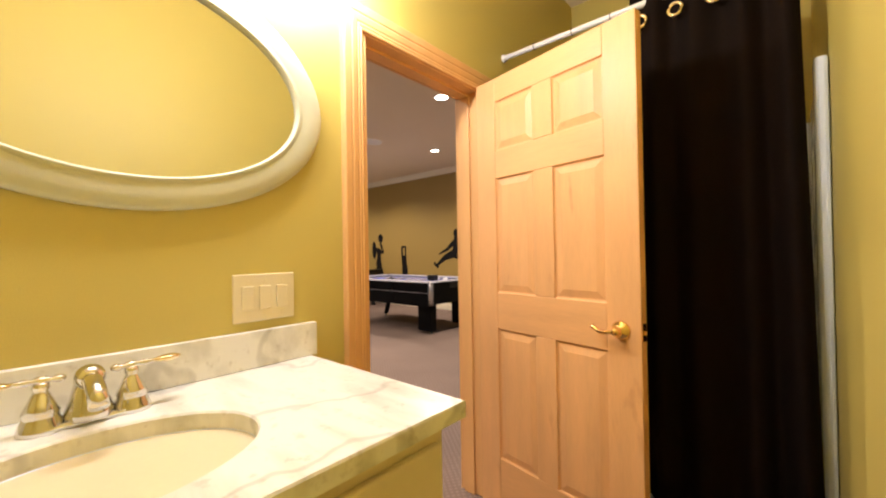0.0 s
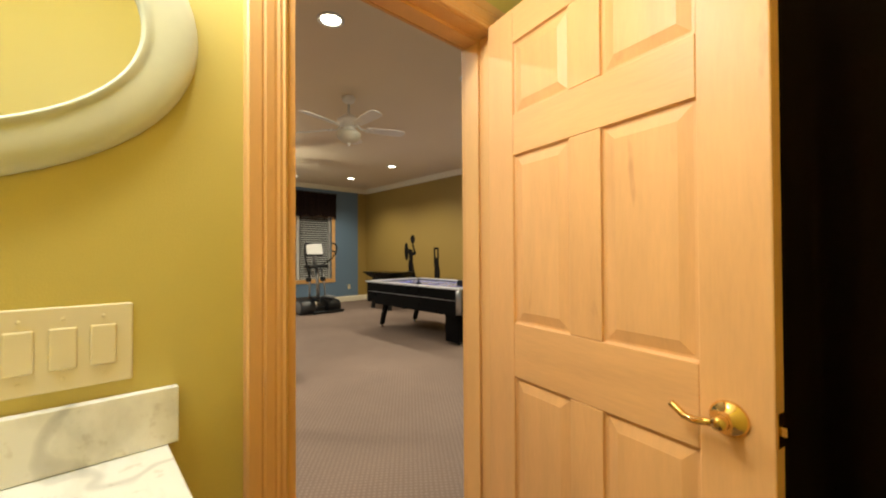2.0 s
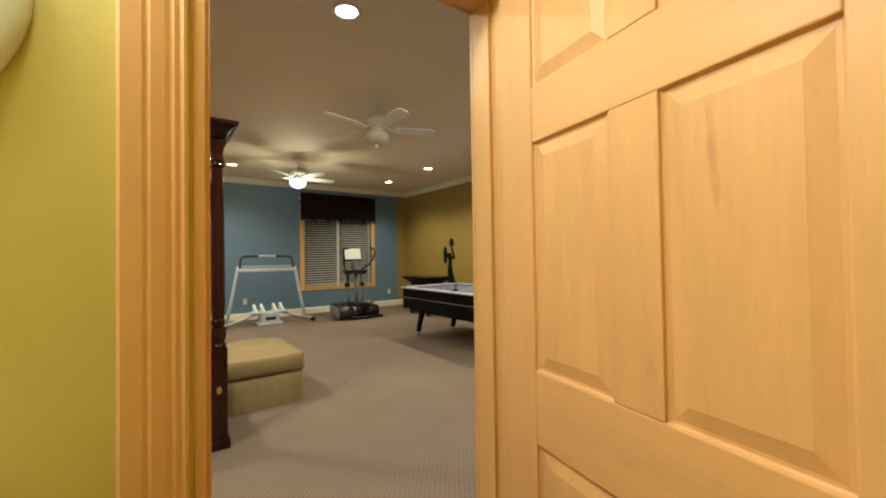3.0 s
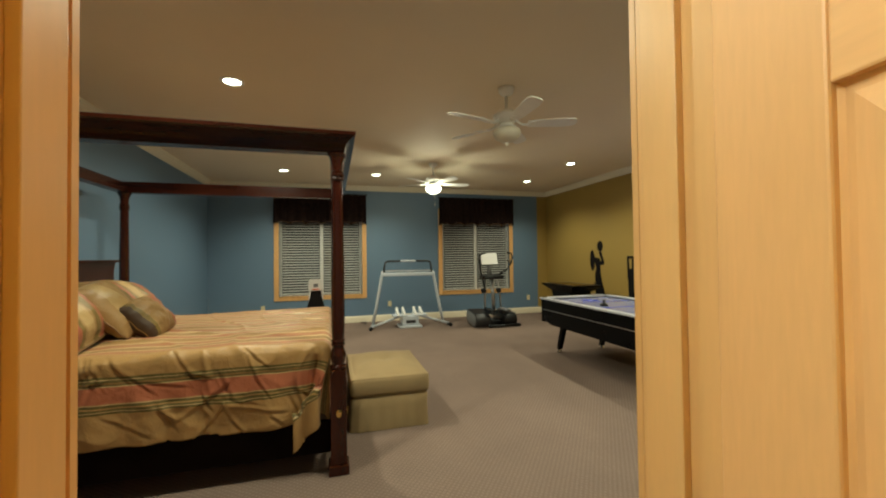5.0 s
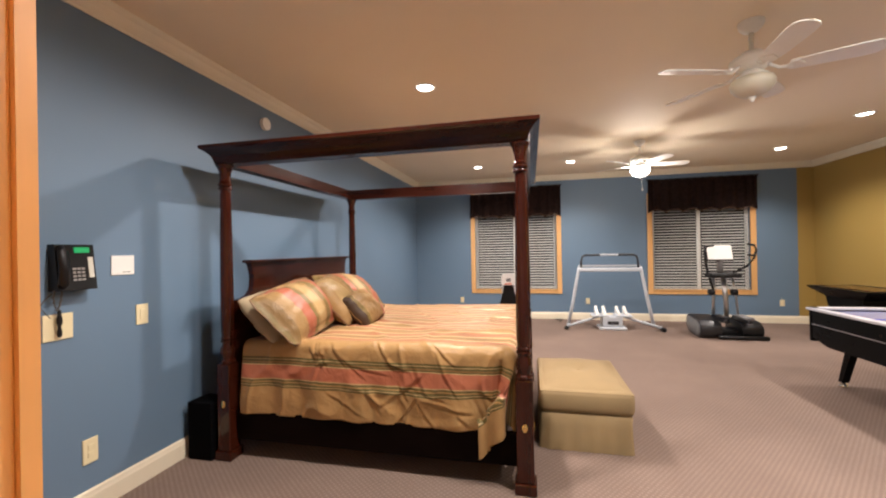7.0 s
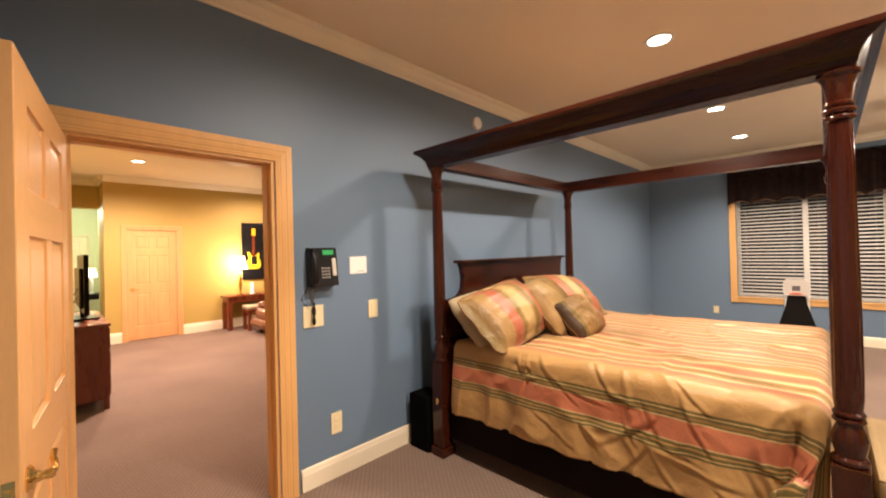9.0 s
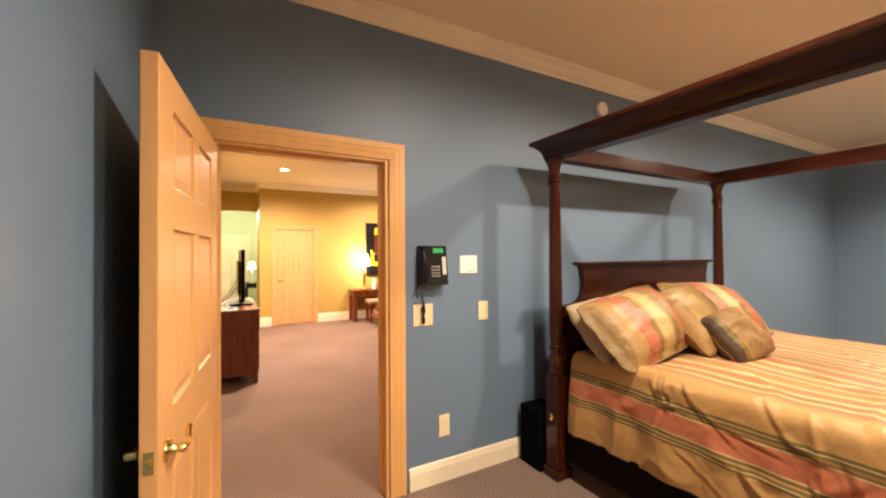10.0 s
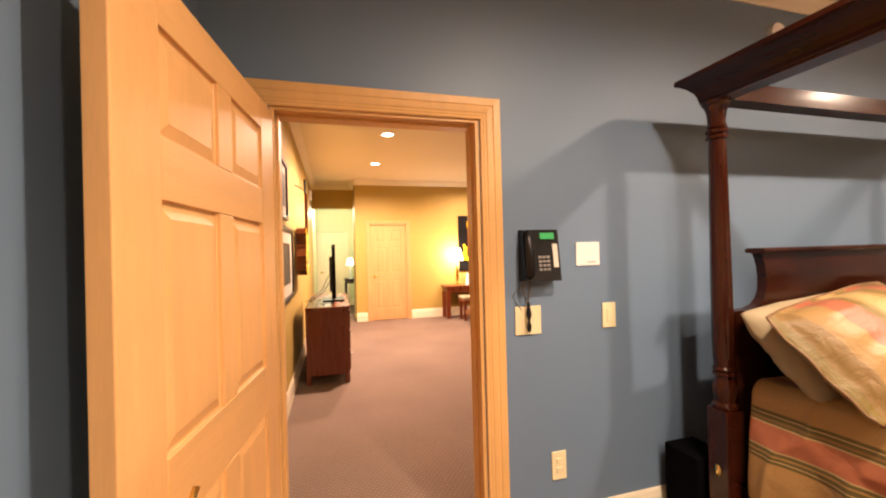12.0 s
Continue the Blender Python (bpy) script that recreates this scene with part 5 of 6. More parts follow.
def air_hockey():
    ob = thing("air_hockey_table", pose(-4.96, 4.76, 0), "black air hockey table with blue-white playing surface", "game table")
    L, W = 1.08, 0.56
    for s in (-1, 1):
        part("side_panel", prism([(-L, 0.775), (L, 0.775), (L, 0.46), (L - 0.06, 0.43), (-L + 0.25, 0.43), (-L, 0.50)], s * W - 0.02, s * W + 0.02, "y"), BLACK_GLOSS, ob)
        part("side_stripe", box((-L + 0.03, s * W + s * 0.019, 0.625), (L - 0.03, s * W + s * 0.0225, 0.633)), STEEL, ob, "thin silver stripe")
        part("end_panel", box((s * L - 0.02, -W + 0.02, 0.46), (s * L + 0.02, W - 0.02, 0.775), 0.005), BLACK_GLOSS, ob)
        part("top_rail", box((-L - 0.02, s * W - 0.05, 0.776), (L + 0.02, s * W + 0.026, 0.80), 0.006), RAIL_SILVER, ob, "silver top rail")
        part("end_rail", box((s * L - 0.06, -W + 0.05, 0.776), (s * L + 0.024, W - 0.05, 0.80), 0.006), RAIL_SILVER, ob, "silver end rail")
        part("goal", box((s * L - 0.01, -0.16, 0.68), (s * (L + 0.024) if s > 0 else s * L - 0.024, 0.16, 0.76), 0.004), BLACK, ob, "black goal box")
        for t in (-1, 1):
            part("corner_cap", lathe([(0.040, 0.45), (0.040, 0.80), (0.03, 0.806)], 18, at=(s * (L - 0.012), t * (W - 0.012), 0)), STEEL if s > 0 else BLACK_GLOSS, ob, "rounded corner cap", smooth=True)
            if s < 0:
                leg = part("leg", prism([(s * (L - 0.285), 0.45), (s * (L - 0.20), 0.45), (s * (L - 0.08), 0.05), (s * (L - 0.13), 0.05)], t * 0.36 - 0.032, t * 0.36 + 0.032, "y"), BLACK_GLOSS, ob)
                fx = s * (L - 0.105)
            else:
                leg = part("leg", box((L - 0.36, t * 0.40 - 0.07, 0.045), (L - 0.10, t * 0.40 + 0.07, 0.46), 0.012), BLACK_GLOSS, ob, "wide black block leg")
                fx = L - 0.15
            part("leveller", lathe([(0.036, 0.0), (0.036, 0.02), (0.015, 0.035), (0.015, 0.055)], 14, at=(fx, t * (0.36 if s < 0 else 0.40), 0)), CHROME, leg, "chrome foot", smooth=True)
    part("playfield", box((-L + 0.02, -W + 0.02, 0.74), (L - 0.02, W - 0.02, 0.765)), TABLE_BLUE, ob, "pale blue playing surface")
    for x in (-0.55, 0.0, 0.55):
        part("field_line", box((x - 0.02, -W + 0.06, 0.7655), (x + 0.02, W - 0.06, 0.7665)), BLUE_MARK, ob, "blue line")
    for x in (-0.75, 0.75):
        part("field_mark", lathe([(0.12, 0.7655), (0.12, 0.7668)], 28, at=(x, 0, 0)), BLUE_MARK, ob, "blue circle")


air_hockey()


def mallet(x, y, mat):
    tagged(part("air_hockey_mallet", lathe([(0.048, 0), (0.05, 0.02), (0.04, 0.028), (0.018, 0.032), (0.017, 0.07), (0.010, 0.078)], 20, at=(0, 0, 0)), mat, smooth=True), "round plastic mallet on the air hockey table", "mallet", "air hockey mallets").matrix_world = pose(x, y, 0.768)


mallet(-5.10, 4.53, BLACK)
for ux, uy in ((-4.40, 4.92), (-4.27, 4.98)):
    tagged(part("air_hockey_puck", lathe([(0.040, 0), (0.042, 0.012), (0.040, 0.026), (0.030, 0.030), (0.008, 0.027)], 20), WHITE, smooth=True), "white disc lying on the air hockey table", "puck", "air hockey pucks").matrix_world = pose(ux, uy, 0.768)
tagged(part("score_box", box((-0.075, -0.05, 0.0), (0.075, 0.05, 0.085), 0.008), BLACK), "small dark box standing on the air hockey table", "box").matrix_world = pose(-4.36, 4.77, 0.768)


def card_table():
    """A dark table with a wide flared rim on a tapered body."""
    ob = thing("dark_game_table", pose(-7.74, 5.80, 0), "dark wooden game table with a wide flared rim", "table")
    bm = bmesh.new()
    rings = [[bm.verts.new((sx * a, sy * b, z)) for sx, sy in ((1, 1), (-1, 1), (-1, -1), (1, -1))] for a, b, z in ((0.31, 0.20, 0.52), (0.34, 0.22, 0.70), (0.53, 0.31, 0.80), (0.56, 0.33, 0.825), (0.55, 0.325, 0.84), (0.49, 0.26, 0.837))]
    for a, b in zip(rings, rings[1:]):
        for k in range(4):
            bm.faces.new((a[k], a[(k + 1) % 4], b[(k + 1) % 4], b[k]))
    bm.faces.new(rings[0][::-1])
    bm.faces.new(rings[-1])
    part("top", bm, BLACK_GLOSS, ob)
    part("inlay", box((-0.46, -0.22, 0.836), (0.46, 0.22, 0.842)), CHERRY, ob, "brown inset top")
    for sx in (-1, 1):
        for sy in (-1, 1):
            part("leg", prism([(sx * 0.22, 0.53), (sx * 0.30, 0.53), (sx * 0.36, 0.0), (sx * 0.30, 0.0)], sy * 0.20 - 0.035, sy * 0.20 + 0.035, "y"), BLACK, ob)


card_table()


def decal(name, blobs, bars, label):
    """A flat black wall decal, made of ovals and tapered bars, on the north wall."""
    ob = thing(name, pose(0, NY, 0), label, "wall decal", "wall silhouettes")
    k = 0
    for cx, cz, a, b, turn in blobs:
        c, s = math.cos(radians(turn)), math.sin(radians(turn))
        pts = [(cx + a * math.cos(t) * c - b * math.sin(t) * s, cz + a * math.cos(t) * s + b * math.sin(t) * c) for t in [2 * math.pi * q / 24 for q in range(24)]]
        part("shape", prism(pts, -0.003 - 0.0004 * k, -0.0005, "y"), SILHOUETTE, ob)
        k += 1
    for (xa, za, wa_), (xb, zb, wb_) in bars:
        d = Vector((xb - xa, zb - za)).normalized()
        n = Vector((-d.y, d.x))
        pts = [(xa + n.x * wa_, za + n.y * wa_), (xb + n.x * wb_, zb + n.y * wb_), (xb - n.x * wb_, zb - n.y * wb_), (xa - n.x * wa_, za - n.y * wa_)]
        part("shape", prism(pts, -0.003 - 0.0004 * k, -0.0005, "y"), SILHOUETTE, ob)
        k += 1


decal("wall_silhouette", [(-7.593, 1.593, 0.088, 0.104, 0), (-7.837, 1.305, 0.078, 0.215, 2), (-7.66, 0.93, 0.10, 0.20, 8)],
      [((-7.84, 1.33, 0.05), (-7.60, 1.30, 0.045)), ((-7.68, 1.33, 0.085), (-7.64, 1.05, 0.055)), ((-7.66, 1.26, 0.045), (-7.48, 1.25, 0.035)), ((-7.49, 1.25, 0.03), (-7.60, 1.48, 0.03)), ((-7.68, 0.86, 0.11), (-7.64, 0.55, 0.09)), ((-7.62, 0.85, 0.08), (-7.50, 0.58, 0.06))], "tall black vinyl silhouette on the ochre wall")
decal("wall_silhouette", [(-6.73, 0.82, 0.095, 0.20, 2)], [((-6.80, 0.95, 0.035), (-6.82, 1.37, 0.022)), ((-6.70, 0.95, 0.03), (-6.70, 1.37, 0.022)), ((-6.84, 1.365, 0.022), (-6.68, 1.365, 0.022)), ((-6.75, 1.16, 0.055), (-6.74, 0.85, 0.075)), ((-6.74, 0.85, 0.08), (-6.74, 0.60, 0.07))], "narrow black vinyl silhouette on the ochre wall")
decal("wall_silhouette", [(-5.175, 1.625, 0.068, 0.088, -10), (-5.14, 1.28, 0.13, 0.20, -15)],
      [((-5.17, 1.57, 0.05), (-5.15, 1.30, 0.11)), ((-5.20, 1.205, 0.095), (-5.50, 1.105, 0.058)), ((-5.48, 1.115, 0.058), (-5.71, 0.945, 0.030)), ((-5.80, 0.995, 0.030), (-5.675, 0.895, 0.030)),
       ((-5.22, 1.44, 0.055), (-5.42, 1.285, 0.034)), ((-5.41, 1.292, 0.034), (-5.65, 1.185, 0.013)), ((-5.10, 1.16, 0.10), (-4.86, 1.02, 0.05)), ((-4.88, 1.04, 0.05), (-4.80, 0.80, 0.03))], "leaping black vinyl silhouette on the ochre wall")

# ---- bedroom: exercise things ----


def lozenge(x0, x1, y0, y1, z0, z1, lift):
    """A long rounded housing whose ends are turned up like a track."""
    zm = (z0 + z1) / 2
    outline = []
    r, n = (z1 - z0) / 2, 8
    for k in range(n + 1):
        a = -math.pi / 2 + math.pi * k / n
        outline.append((x1 - r + r * math.cos(a), zm + r * math.sin(a)))
    for k in range(n + 1):
        a = math.pi / 2 + math.pi * k / n
        outline.append((x0 + r + r * math.cos(a), zm + lift + r * math.sin(a)))
    bm = prism(outline, y0, y1, "y")
    bmesh.ops.bevel(bm, geom=list(bm.edges), offset=0.018, segments=2, affect="EDGES", profile=0.5)
    return bm


def elliptical():
    ob = thing("elliptical_trainer", pose(-8.30, 4.36, 0), "dark grey elliptical trainer with a white console", "exercise machine")
    part("drive_housing", lozenge(-0.36, 0.26, -0.47, -0.16, 0.0, 0.29, 0.04), CHARCOAL, ob, "dark grey rounded housing", smooth=True)
    part("housing_rim", lozenge(-0.32, 0.22, -0.485, -0.455, 0.03, 0.26, 0.04), GREY_PLASTIC, ob, "light grey rim", smooth=True)
    part("rear_housing", lozenge(-0.34, 0.24, 0.12, 0.42, 0.0, 0.26, 0.03), BLACK, ob, "black rounded housing", smooth=True)
    part("base_frame", box((-0.22, -0.24, 0.03), (0.10, 0.20, 0.12), 0.02), BLACK, ob)
    part("rear_foot", tube([(0.26, -0.22, 0.035), (0.26, 0.46, 0.035)], 0.032, 12), BLACK, ob, smooth=True)
    for y, r in ((-0.17, 0.022), (0.03, 0.036), (0.20, 0.016)):
        part("mast", tube([(-0.05, y, 0.20), (-0.08, y * 0.9, 0.62), (-0.08, y * 0.7 - 0.02, 0.98)], r, 12), STEEL, ob, "brushed silver mast", smooth=True)
    for y in (-0.18, 0.15):
        part("pivot_grip", box((-0.13, y - 0.05, 0.66), (-0.02, y + 0.05, 0.76), 0.03), BLACK, ob)
    part("shelf", box((-0.16, -0.25, 0.95), (0.10, 0.20, 1.03), 0.025), BLACK, ob)
    part("console_neck", tube([(-0.05, -0.05, 1.0), (-0.03, -0.07, 1.14), (-0.02, -0.07, 1.28)], 0.045, 12), GREY_PLASTIC, ob, "grey console neck", smooth=True)
    con = part("console", box((-0.03, -0.21, -0.02), (0.03, 0.19, 0.25), 0.025), CHARCOAL, ob, "grey console")
    con.matrix_local = pose(0.0, -0.07, 1.24, 0, -18, 0)
    part("console_page", box((0.031, -0.19, 0.0), (0.036, 0.17, 0.24), 0.002), WHITE, con, "white page on the console")
    part("console_key", box((0.031, -0.10, -0.017), (0.035, 0.08, -0.004), 0.002), BLACK, con)
    part("handlebar", tube([(-0.05, -0.16, 0.74), (-0.05, -0.22, 0.98), (-0.02, -0.27, 1.16), (0.02, -0.30, 1.36), (0.06, -0.29, 1.46), (0.10, -0.20, 1.48)], 0.018, 10), BLACK, ob, "black grip handlebar", smooth=True)
    part("handlebar", tube([(-0.05, 0.06, 0.98), (-0.02, 0.18, 1.06), (0.02, 0.30, 1.14), (0.05, 0.38, 1.26), (0.05, 0.42, 1.40), (0.06, 0.38, 1.47), (0.09, 0.28, 1.49)], 0.018, 10), BLACK, ob, "black grip handlebar", smooth=True)
    part("handlebar", tube([(0.05, 0.41, 1.33), (0.08, 0.34, 1.31), (0.11, 0.27, 1.32)], 0.014, 10), BLACK, ob, "black grip handlebar", smooth=True)
    for s in (-1, 1):
        part("pedal_arm", box((-0.14, s * 0.16 - 0.03, 0.27), (0.36, s * 0.16 + 0.03, 0.33), 0.015), CHARCOAL, ob)
        part("pedal", box((0.02, s * 0.16 - 0.07, 0.33), (0.36, s * 0.16 + 0.07, 0.365), 0.015), GREY_PLASTIC if s > 0 else BLACK, ob)


elliptical()


def glider():
    ob = thing("exercise_glider", pose(-8.86, 2.70, 0), "white steel exercise glider frame with black handlebar", "exercise machine")
    for s in (-1, 1):
        part("leg", tube([(0.0, s * 0.74, 0.04), (0.0, s * 0.66, 0.42), (0.0, s * 0.54, 1.06), (0.0, s * 0.53, 1.12)], 0.030, 12), WHITE_METAL, ob, smooth=True)
        part("foot_bar", tube([(0.30, s * 0.80, 0.045), (0.0, s * 0.74, 0.04), (-0.40, s * 0.68, 0.035)], 0.022, 10), WHITE_METAL, ob, smooth=True)
        part("end_cap", tube([(0.26, s * 0.79, 0.038), (0.36, s * 0.81, 0.038)], 0.036, 10), BLACK, ob, "black rubber cap", smooth=True)
        part("brace", tube([(0.28, s * 0.79, 0.06), (0.20, s * 0.48, 0.14), (0.12, s * 0.18, 0.23)], 0.022, 10), WHITE_METAL, ob, smooth=True)
        part("foot_plate", box((-0.06, s * 0.20 - 0.15, 0.225), (0.24, s * 0.20 + 0.15, 0.25), 0.01), WHITE_METAL, ob)
        part("foot_cup", prism([(-0.08, 0.25), (0.22, 0.25), (0.20, 0.29), (0.06, 0.33), (-0.04, 0.39), (-0.08, 0.37)], s * 0.18 - 0.085, s * 0.18 - 0.045, "y"), WHITE, ob)
        part("foot_cup", prism([(-0.08, 0.25), (0.22, 0.25), (0.20, 0.29), (0.06, 0.33), (-0.04, 0.39), (-0.08, 0.37)], s * 0.18 + 0.045, s * 0.18 + 0.085, "y"), WHITE, ob)
        part("handle_post", tube([(0.0, s * 0.50, 1.10), (0.0, s * 0.49, 1.24), (0.0, s * 0.47, 1.31), (0.0, s * 0.42, 1.335)], 0.020, 10), CHARCOAL, ob, "black grip", smooth=True)
        part("handlebar", tube([(0, s * 0.43, 1.335), (0, s * 0.16, 1.34)], 0.021, 12), CHARCOAL, ob, "black grip", smooth=True)
    part("cross_bar", box((-0.02, -0.55, 1.03), (0.03, 0.55, 1.10), 0.012), WHITE_METAL, ob)
    part("cross_bar", box((-0.10, -0.54, 1.115), (-0.05, 0.54, 1.15), 0.010), WHITE_METAL, ob)
    part("handlebar_centre", tube([(0, -0.165, 1.34), (0, 0.165, 1.34)], 0.02, 12), WHITE_METAL, ob, smooth=True)
    part("base_box", box((-0.05, -0.17, 0.05), (0.24, 0.17, 0.225), 0.02), WHITE_METAL, ob)
    part("base_tray", box((-0.08, -0.23, 0.0), (0.30, 0.23, 0.045), 0.015), WHITE_METAL, ob)
    part("badge", box((0.241, -0.09, 0.09), (0.244, 0.10, 0.15), 0.001), CHARCOAL, ob, "dark badge")


glider()


def toy_hoop():
    ob = thing("toy_basketball_hoop", pose(-7.5, 0.93, 0), "small toy basketball hoop with white backboard", "toy")
    part("base", box((-0.20, -0.16, 0.0), (0.20, 0.16, 0.10), 0.03), BLACK, ob)
    for s in (-1, 1):
        part("pole", tube([(0, s * 0.11, 0.08), (0, s * 0.09, 0.95)], 0.018, 10), STEEL, ob, smooth=True)
    part("shroud", prism([(-0.16, 0.55), (0.16, 0.55), (0.09, 0.80), (0.075, 0.90), (-0.075, 0.90), (-0.09, 0.80)], -0.01, 0.03, "x"), BLACK, ob, "black tapered panel")
    part("backboard", prism([(-0.10, 0.90), (0.10, 0.90), (0.115, 0.94), (0.11, 1.05), (0.085, 1.085), (-0.085, 1.085), (-0.11, 1.05), (-0.115, 0.94)], 0.02, 0.05, "x"), WHITE, ob, "white plastic backboard")
    part("target", box((0.0505, -0.035, 0.955), (0.053, 0.035, 1.01), 0.001), GREY_PLASTIC, ob, "grey target mark")
    part("rim", tube([(0.11 + 0.055 * math.cos(a), 0.055 * math.sin(a), 0.925) for a in [k * math.pi / 10 for k in range(21)]], 0.006, 8), RED, ob, "orange-red rim", smooth=True)


toy_hoop()
tagged(part("dark_cable_coil", tube([(0.09 * math.cos(a) * (1 + 0.1 * math.sin(3 * a)), 0.06 * math.sin(a), 0.008 + 0.002 * k) for k, a in enumerate([q * 0.4 for q in range(22)])], 0.008, 6), BLACK, smooth=True), "small dark cable coil on the carpet by the baseboard", "cable").matrix_world = pose(-9.40, 1.82, 0)

# ---- lounge ----


def dresser():
    ob = thing("dresser", pose(-1.70, -4.75, 0), "dark cherry dresser with drawers under a television", "dresser")
    x0, x1, y0, y1 = -0.25, 0.215, -0.72, 0.72
    part("body", box((x0, y0, 0.10), (x1, y1, 0.83), 0.004), WALNUT, ob)
    part("top", box((x0 - 0.018, y0 - 0.018, 0.83), (x1 + 0.005, y1 + 0.018, 0.862), 0.006), WALNUT, ob)
    for x in (x0 + 0.025, x1 - 0.025):
        for y in (y0 + 0.025, y1 - 0.025):
            part("leg", box((x - 0.024, y - 0.024, 0.0), (x + 0.024, y + 0.024, 0.10), 0.003), WALNUT, ob)
    for j in range(2):
        for k in range(3):
            d = part("drawer", box((x0 - 0.014, y0 + 0.03 + j * 0.70, 0.13 + k * 0.23), (x0, y0 + 0.70 + j * 0.70, 0.345 + k * 0.23), 0.004), WALNUT, ob)
            part("knob", lathe([(0.006, 0), (0.006, 0.012), (0.014, 0.018), (0.010, 0.026)], 12), STEEL, d, smooth=True).matrix_local = pose(x0 - 0.014, y0 + 0.365 + j * 0.70, 0.24 + k * 0.23, 0, -90, 0)


dresser()


def television():
    ob = thing("television", pose(-1.79, -4.70, 0.862), "black flat television on a stand, seen edge-on", "television")
    part("foot", box((-0.13, -0.22, 0.0), (0.13, 0.22, 0.02), 0.006), BLACK_GLOSS, ob)
    part("neck", box((-0.03, -0.05, 0.018), (0.02, 0.05, 0.12), 0.006), BLACK_GLOSS, ob)
    part("screen", box((-0.028, -0.52, 0.08), (0.012, 0.52, 0.70), 0.008), BLACK_GLOSS, ob)
    part("back_cover", box((0.012, -0.40, 0.14), (0.042, 0.40, 0.56), 0.014), BLACK, ob)
    part("cable", tube([(0.04, 0.1, 0.25), (0.12, 0.14, 0.12), (0.22, 0.18, 0.05), (0.30, 0.2, 0.012)], 0.005, 6), BLACK, ob, smooth=True)
    part("cable", tube([(0.04, 0.2, 0.35), (0.14, 0.24, 0.15), (0.26, 0.3, 0.06), (0.33, 0.3, 0.02)], 0.004, 6), BLACK, ob, smooth=True)


television()


def framed(name, x, y0, y1, z0, z1, label, glass=PAPER):
    ob = thing(name, pose(x, (y0 + y1) / 2, (z0 + z1) / 2), label, "picture", "lounge pictures")
    w, h, f = (y1 - y0) / 2, (z1 - z0) / 2, 0.04
    for lo, hi in (((-0.03, -w, -h), (0, w, -h + f)), ((-0.03, -w, h - f), (0, w, h)), ((-0.03, -w, -h + f), (0, -w + f, h - f)), ((-0.03, w - f, -h + f), (0, w, h - f))):
        part("frame", box(lo, hi, 0.004), BLACK, ob)
    part("mat", box((-0.012, -w + f, -h + f), (-0.001, w - f, h - f)), glass, ob, "pale mount")
    part("print", box((-0.016, -w * 0.5, -h * 0.55), (-0.012, w * 0.5, h * 0.55)), CHARCOAL, ob, "dark print")


framed("framed_picture", LX - 0.001, -3.50, -3.02, 1.78, 2.32, "small black framed picture on the ochre wall")
framed("framed_picture", LX - 0.001, -3.92, -2.95, 1.02, 1.72, "large black framed picture on the ochre wall")


def guitar_outline(k=1.0):
    """Half widths of an acoustic body by height, mirrored."""
    half = [(0.00, 0.0), (0.10, 0.01), (0.17, 0.05), (0.195, 0.12), (0.18, 0.20), (0.135, 0.27), (0.125, 0.31), (0.14, 0.37), (0.145, 0.42), (0.12, 0.465), (0.06, 0.485)]
    return [(w * k, z * k) for w, z in half] + [(-w * k, z * k) for w, z in half[::-1] if w]


def wall_guitar():
    ob = thing("acoustic_guitar", pose(LX - 0.02, -4.52, 1.20), "sunburst acoustic guitar hung on the ochre wall", "guitar")
    body = prism(guitar_outline(1.2), -0.11, 0.0, "x")
    part("body", body, GUITAR_WOOD, ob)
    part("soundboard", prism([(a * 0.96, b * 0.98 + 0.005) for a, b in guitar_outline(1.2)], -0.115, -0.11, "x"), YELLOW_GUITAR, ob, "amber soundboard")
    part("neck", box((-0.128, -0.026, 0.50), (-0.092, 0.026, 1.00), 0.006), GUITAR_WOOD, ob)
    part("headstock", box((-0.112, -0.036, 1.00), (-0.090, 0.036, 1.17), 0.006), BLACK, ob)
    part("bridge", box((-0.125, -0.08, 0.15), (-0.115, 0.08, 0.175), 0.003), BLACK, ob)
    part("hanger", tube([(-0.08, -0.05, 1.02), (-0.11, -0.05, 1.04), (-0.03, 0, 1.08), (0.018, 0, 1.10)], 0.008, 8), STEEL, ob, smooth=True)


wall_guitar()


def guitar_art():
    ob = thing("framed_guitar_art", pose(-4.765, LF + 0.001, 1.62), "black framed art board with a yellow electric guitar", "wall art")
    part("board", box((-0.235, 0.0, -0.62), (0.235, 0.035, 0.62), 0.006), BLACK, ob)
    half = [(0.0, -0.40), (0.11, -0.39), (0.155, -0.31), (0.14, -0.22), (0.105, -0.17), (0.12, -0.10), (0.135, -0.03), (0.10, -0.02), (0.05, -0.10), (0.03, -0.10)]
    other = [(0.0, -0.40), (0.11, -0.39), (0.155, -0.31), (0.14, -0.22), (0.105, -0.17), (0.115, -0.12), (0.12, -0.06), (0.09, -0.05), (0.05, -0.12), (0.03, -0.10)]
    part("guitar_body", prism(half + [(-w, z) for w, z in other[::-1] if w], 0.036, 0.044, "y"), YELLOW_GUITAR, ob, "yellow guitar body")
    part("guitar_neck", box((-0.025, 0.036, -0.12), (0.025, 0.046, 0.34)), WALNUT, ob)
    part("guitar_head", box((-0.045, 0.036, 0.34), (0.035, 0.045, 0.50), 0.01), YELLOW_GUITAR, ob, "yellow headstock")
    part("pickguard", box((-0.07, 0.044, -0.30), (0.05, 0.047, -0.12), 0.002), BLACK, ob)


guitar_art()


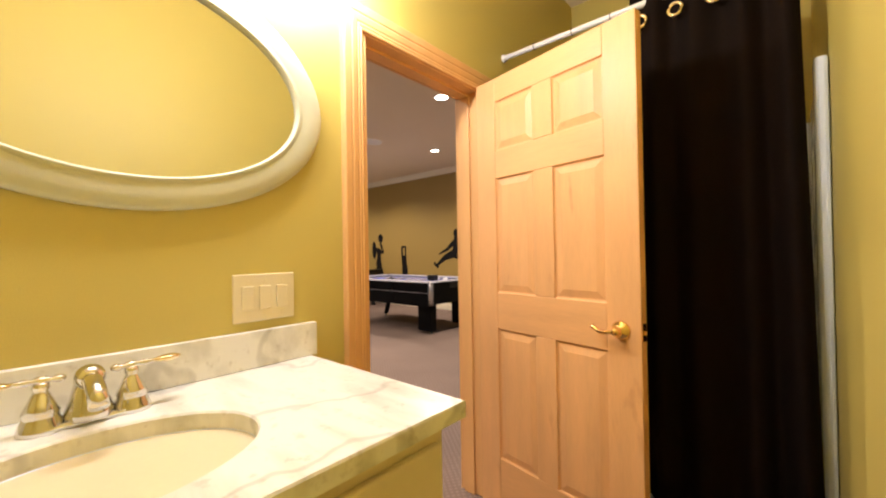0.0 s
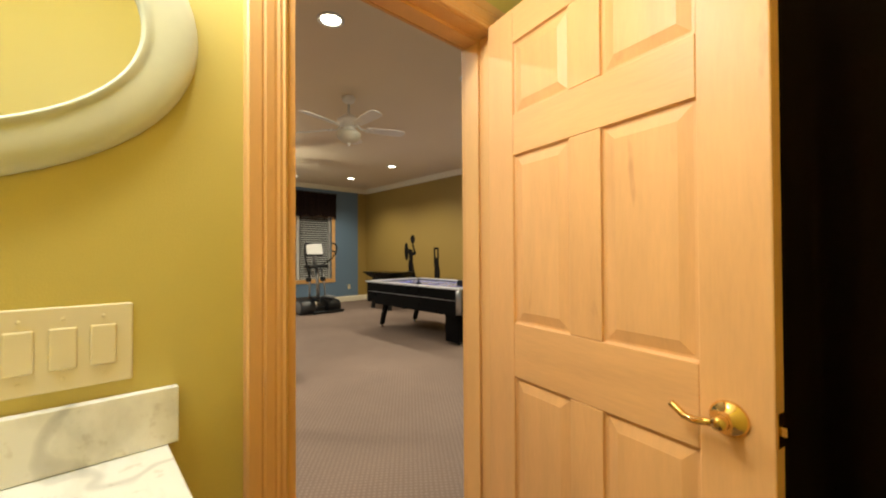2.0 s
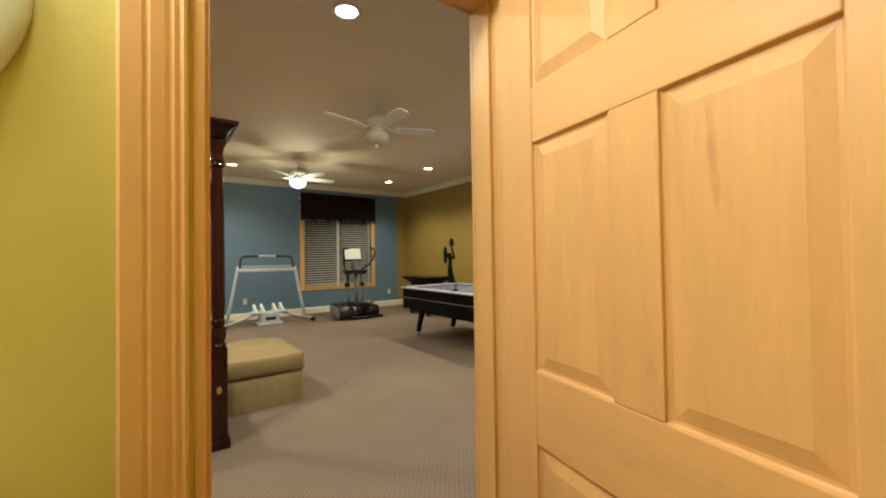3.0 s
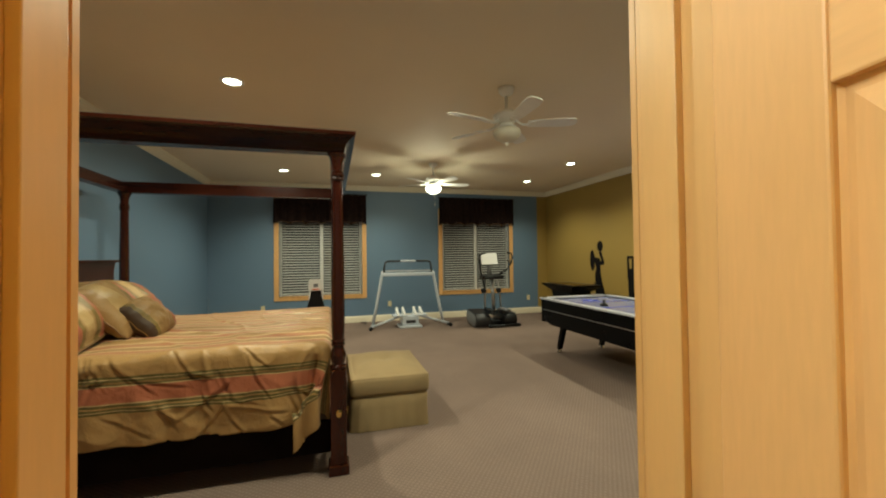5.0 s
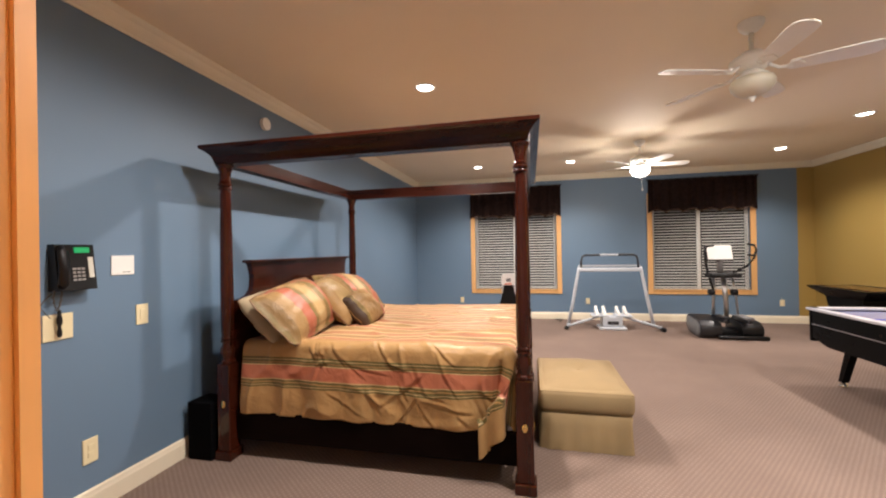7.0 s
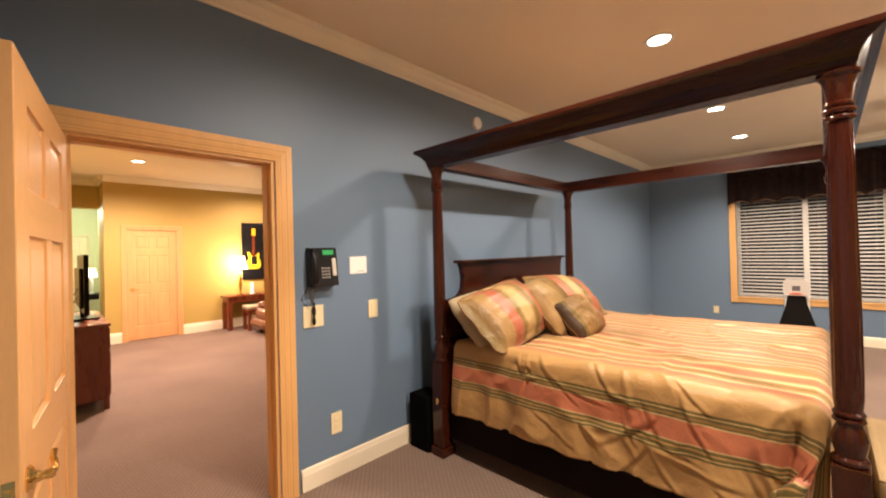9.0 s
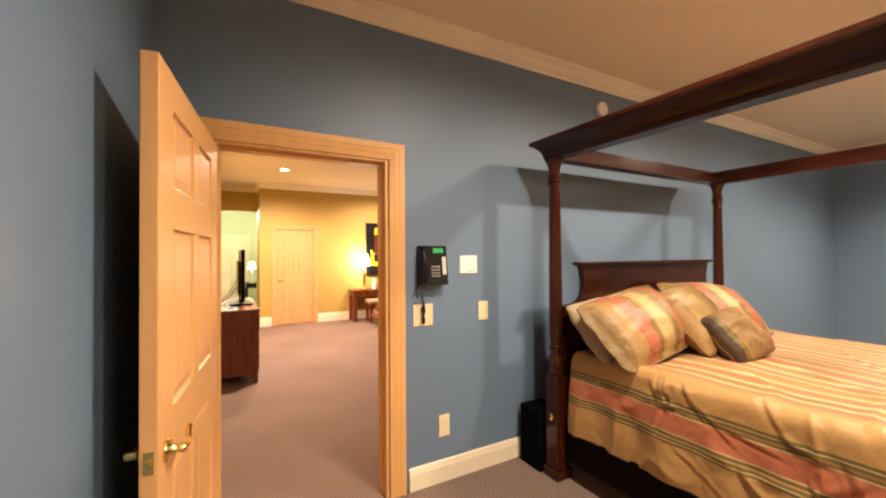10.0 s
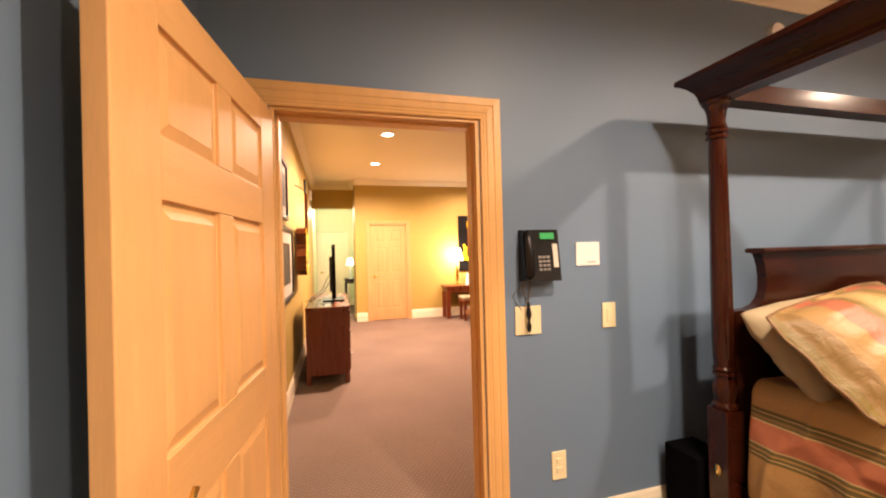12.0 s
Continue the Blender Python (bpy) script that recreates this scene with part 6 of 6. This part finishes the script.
def console_table():
    ob = thing("console_table", pose(-4.80, -7.68, 0), "brown wooden console table against the ochre wall", "table")
    part("top", box((-0.72, -0.22, 0.655), (0.72, 0.20, 0.70), 0.006), WALNUT, ob)
    part("apron", box((-0.68, -0.19, 0.56), (0.68, 0.17, 0.655)), WALNUT, ob)
    for x in (-0.65, 0.65):
        for y in (-0.16, 0.14):
            part("leg", box((x - 0.045, y - 0.035, 0), (x + 0.045, y + 0.035, 0.56), 0.004), WALNUT, ob)


def stool():
    ob = thing("low_stool", pose(-4.62, -7.30, 0), "brown wooden stool with a pale cushion", "stool")
    part("seat_frame", box((-0.26, -0.18, 0.36), (0.26, 0.18, 0.42), 0.005), WALNUT, ob)
    part("cushion", box((-0.27, -0.19, 0.42), (0.27, 0.19, 0.50), 0.03), LINEN, ob, "pale cushion")
    for x in (-0.22, 0.22):
        for y in (-0.14, 0.14):
            part("leg", box((x - 0.028, y - 0.028, 0), (x + 0.028, y + 0.028, 0.36), 0.003), WALNUT, ob)


def table_lamp(x, y, z, h, lit, label):
    ob = thing("table_lamp", pose(x, y, z), label, "lamp", "table lamps")
    k = h / 0.8
    part("base", lathe([(0.07 * k, 0), (0.07 * k, 0.015), (0.03 * k, 0.03), (0.022 * k, 0.10 * k), (0.045 * k, 0.2 * k), (0.03 * k, 0.34 * k), (0.012, 0.40 * k), (0.010, 0.52 * k)], 20), PORCELAIN if lit else BRASS, ob, smooth=True)
    bm = bmesh.new()
    rings = [[bm.verts.new((r * k * math.cos(2 * math.pi * q / 28), r * k * math.sin(2 * math.pi * q / 28), zz * k)) for q in range(28)] for r, zz in ((0.145, 0.54), (0.085, 0.80))]
    for q in range(28):
        bm.faces.new((rings[0][q], rings[0][(q + 1) % 28], rings[1][(q + 1) % 28], rings[1][q]))
    shade = part("shade", bm, LAMP_SHADE, ob, "glowing fabric shade", smooth=True)
    shade.visible_shadow = False


console_table()
stool()
table_lamp(-4.40, -7.66, 0.70, 0.80, False, "lit table lamp with a pale shade on the console table")
tagged(part("small_white_figurine", lathe([(0.05, 0), (0.05, 0.02), (0.03, 0.05), (0.045, 0.12), (0.025, 0.18), (0.03, 0.22), (0.008, 0.25)], 16), PORCELAIN, smooth=True), "small white ornament on the console table", "ornament").matrix_world = pose(-4.62, -7.60, 0.70)


def armchair():
    ob = thing("leather_recliner", pose(-4.84, -6.55, 0, 0, 0, -90), "brown leather recliner with plump padded arms", "armchair")
    part("base", box((-0.40, -0.36, 0.05), (0.44, 0.40, 0.24), 0.05), LEATHER, ob)
    part("footrest", box((-0.30, 0.30, 0.10), (0.47, 0.52, 0.30), 0.095), LEATHER, ob, "rolled leather footrest")
    part("seat", box((-0.28, -0.28, 0.26), (0.30, 0.46, 0.47), 0.08), LEATHER, ob)
    part("back", box((-0.40, -0.48, 0.30), (0.40, -0.20, 1.0), 0.11), LEATHER, ob)
    for s in (-1, 1):
        part("arm", box((s * 0.37 - 0.12, -0.36, 0.24), (s * 0.37 + 0.12, 0.42, 0.50), 0.115), LEATHER, ob)
        part("arm_pad", box((s * 0.37 - 0.11, -0.34, 0.44), (s * 0.37 + 0.11, 0.36, 0.60), 0.075), LEATHER, ob, "padded leather arm top")
    for x in (-0.34, 0.34):
        for y in (-0.30, 0.32):
            part("foot", lathe([(0.03, 0), (0.03, 0.06)], 12, at=(x, y, 0)), BLACK, ob)


armchair()


def hall_table():
    ob = thing("hall_table", pose(-2.27, -9.85, 0), "small dark hall table with thin legs", "table")
    part("top", box((-0.22, -0.34, 0.78), (0.22, 0.34, 0.81), 0.005), BLACK, ob)
    part("apron", box((-0.19, -0.31, 0.70), (0.19, 0.31, 0.78)), BLACK, ob)
    for x in (-0.18, 0.18):
        for y in (-0.30, 0.30):
            part("leg", lathe([(0.012, 0), (0.02, 0.3), (0.024, 0.70)], 10, at=(x, y, 0)), BLACK, ob, smooth=True)


hall_table()
table_lamp(-2.20, -9.72, 0.81, 0.52, True, "lit white table lamp on the dark hall table")
tagged(part("wall_speaker", box((-0.05, -0.06, -0.10), (0.0, 0.06, 0.10), 0.01), WHITE), "small white box high on the ochre wall", "speaker").matrix_world = pose(LX, -7.6, 2.62)
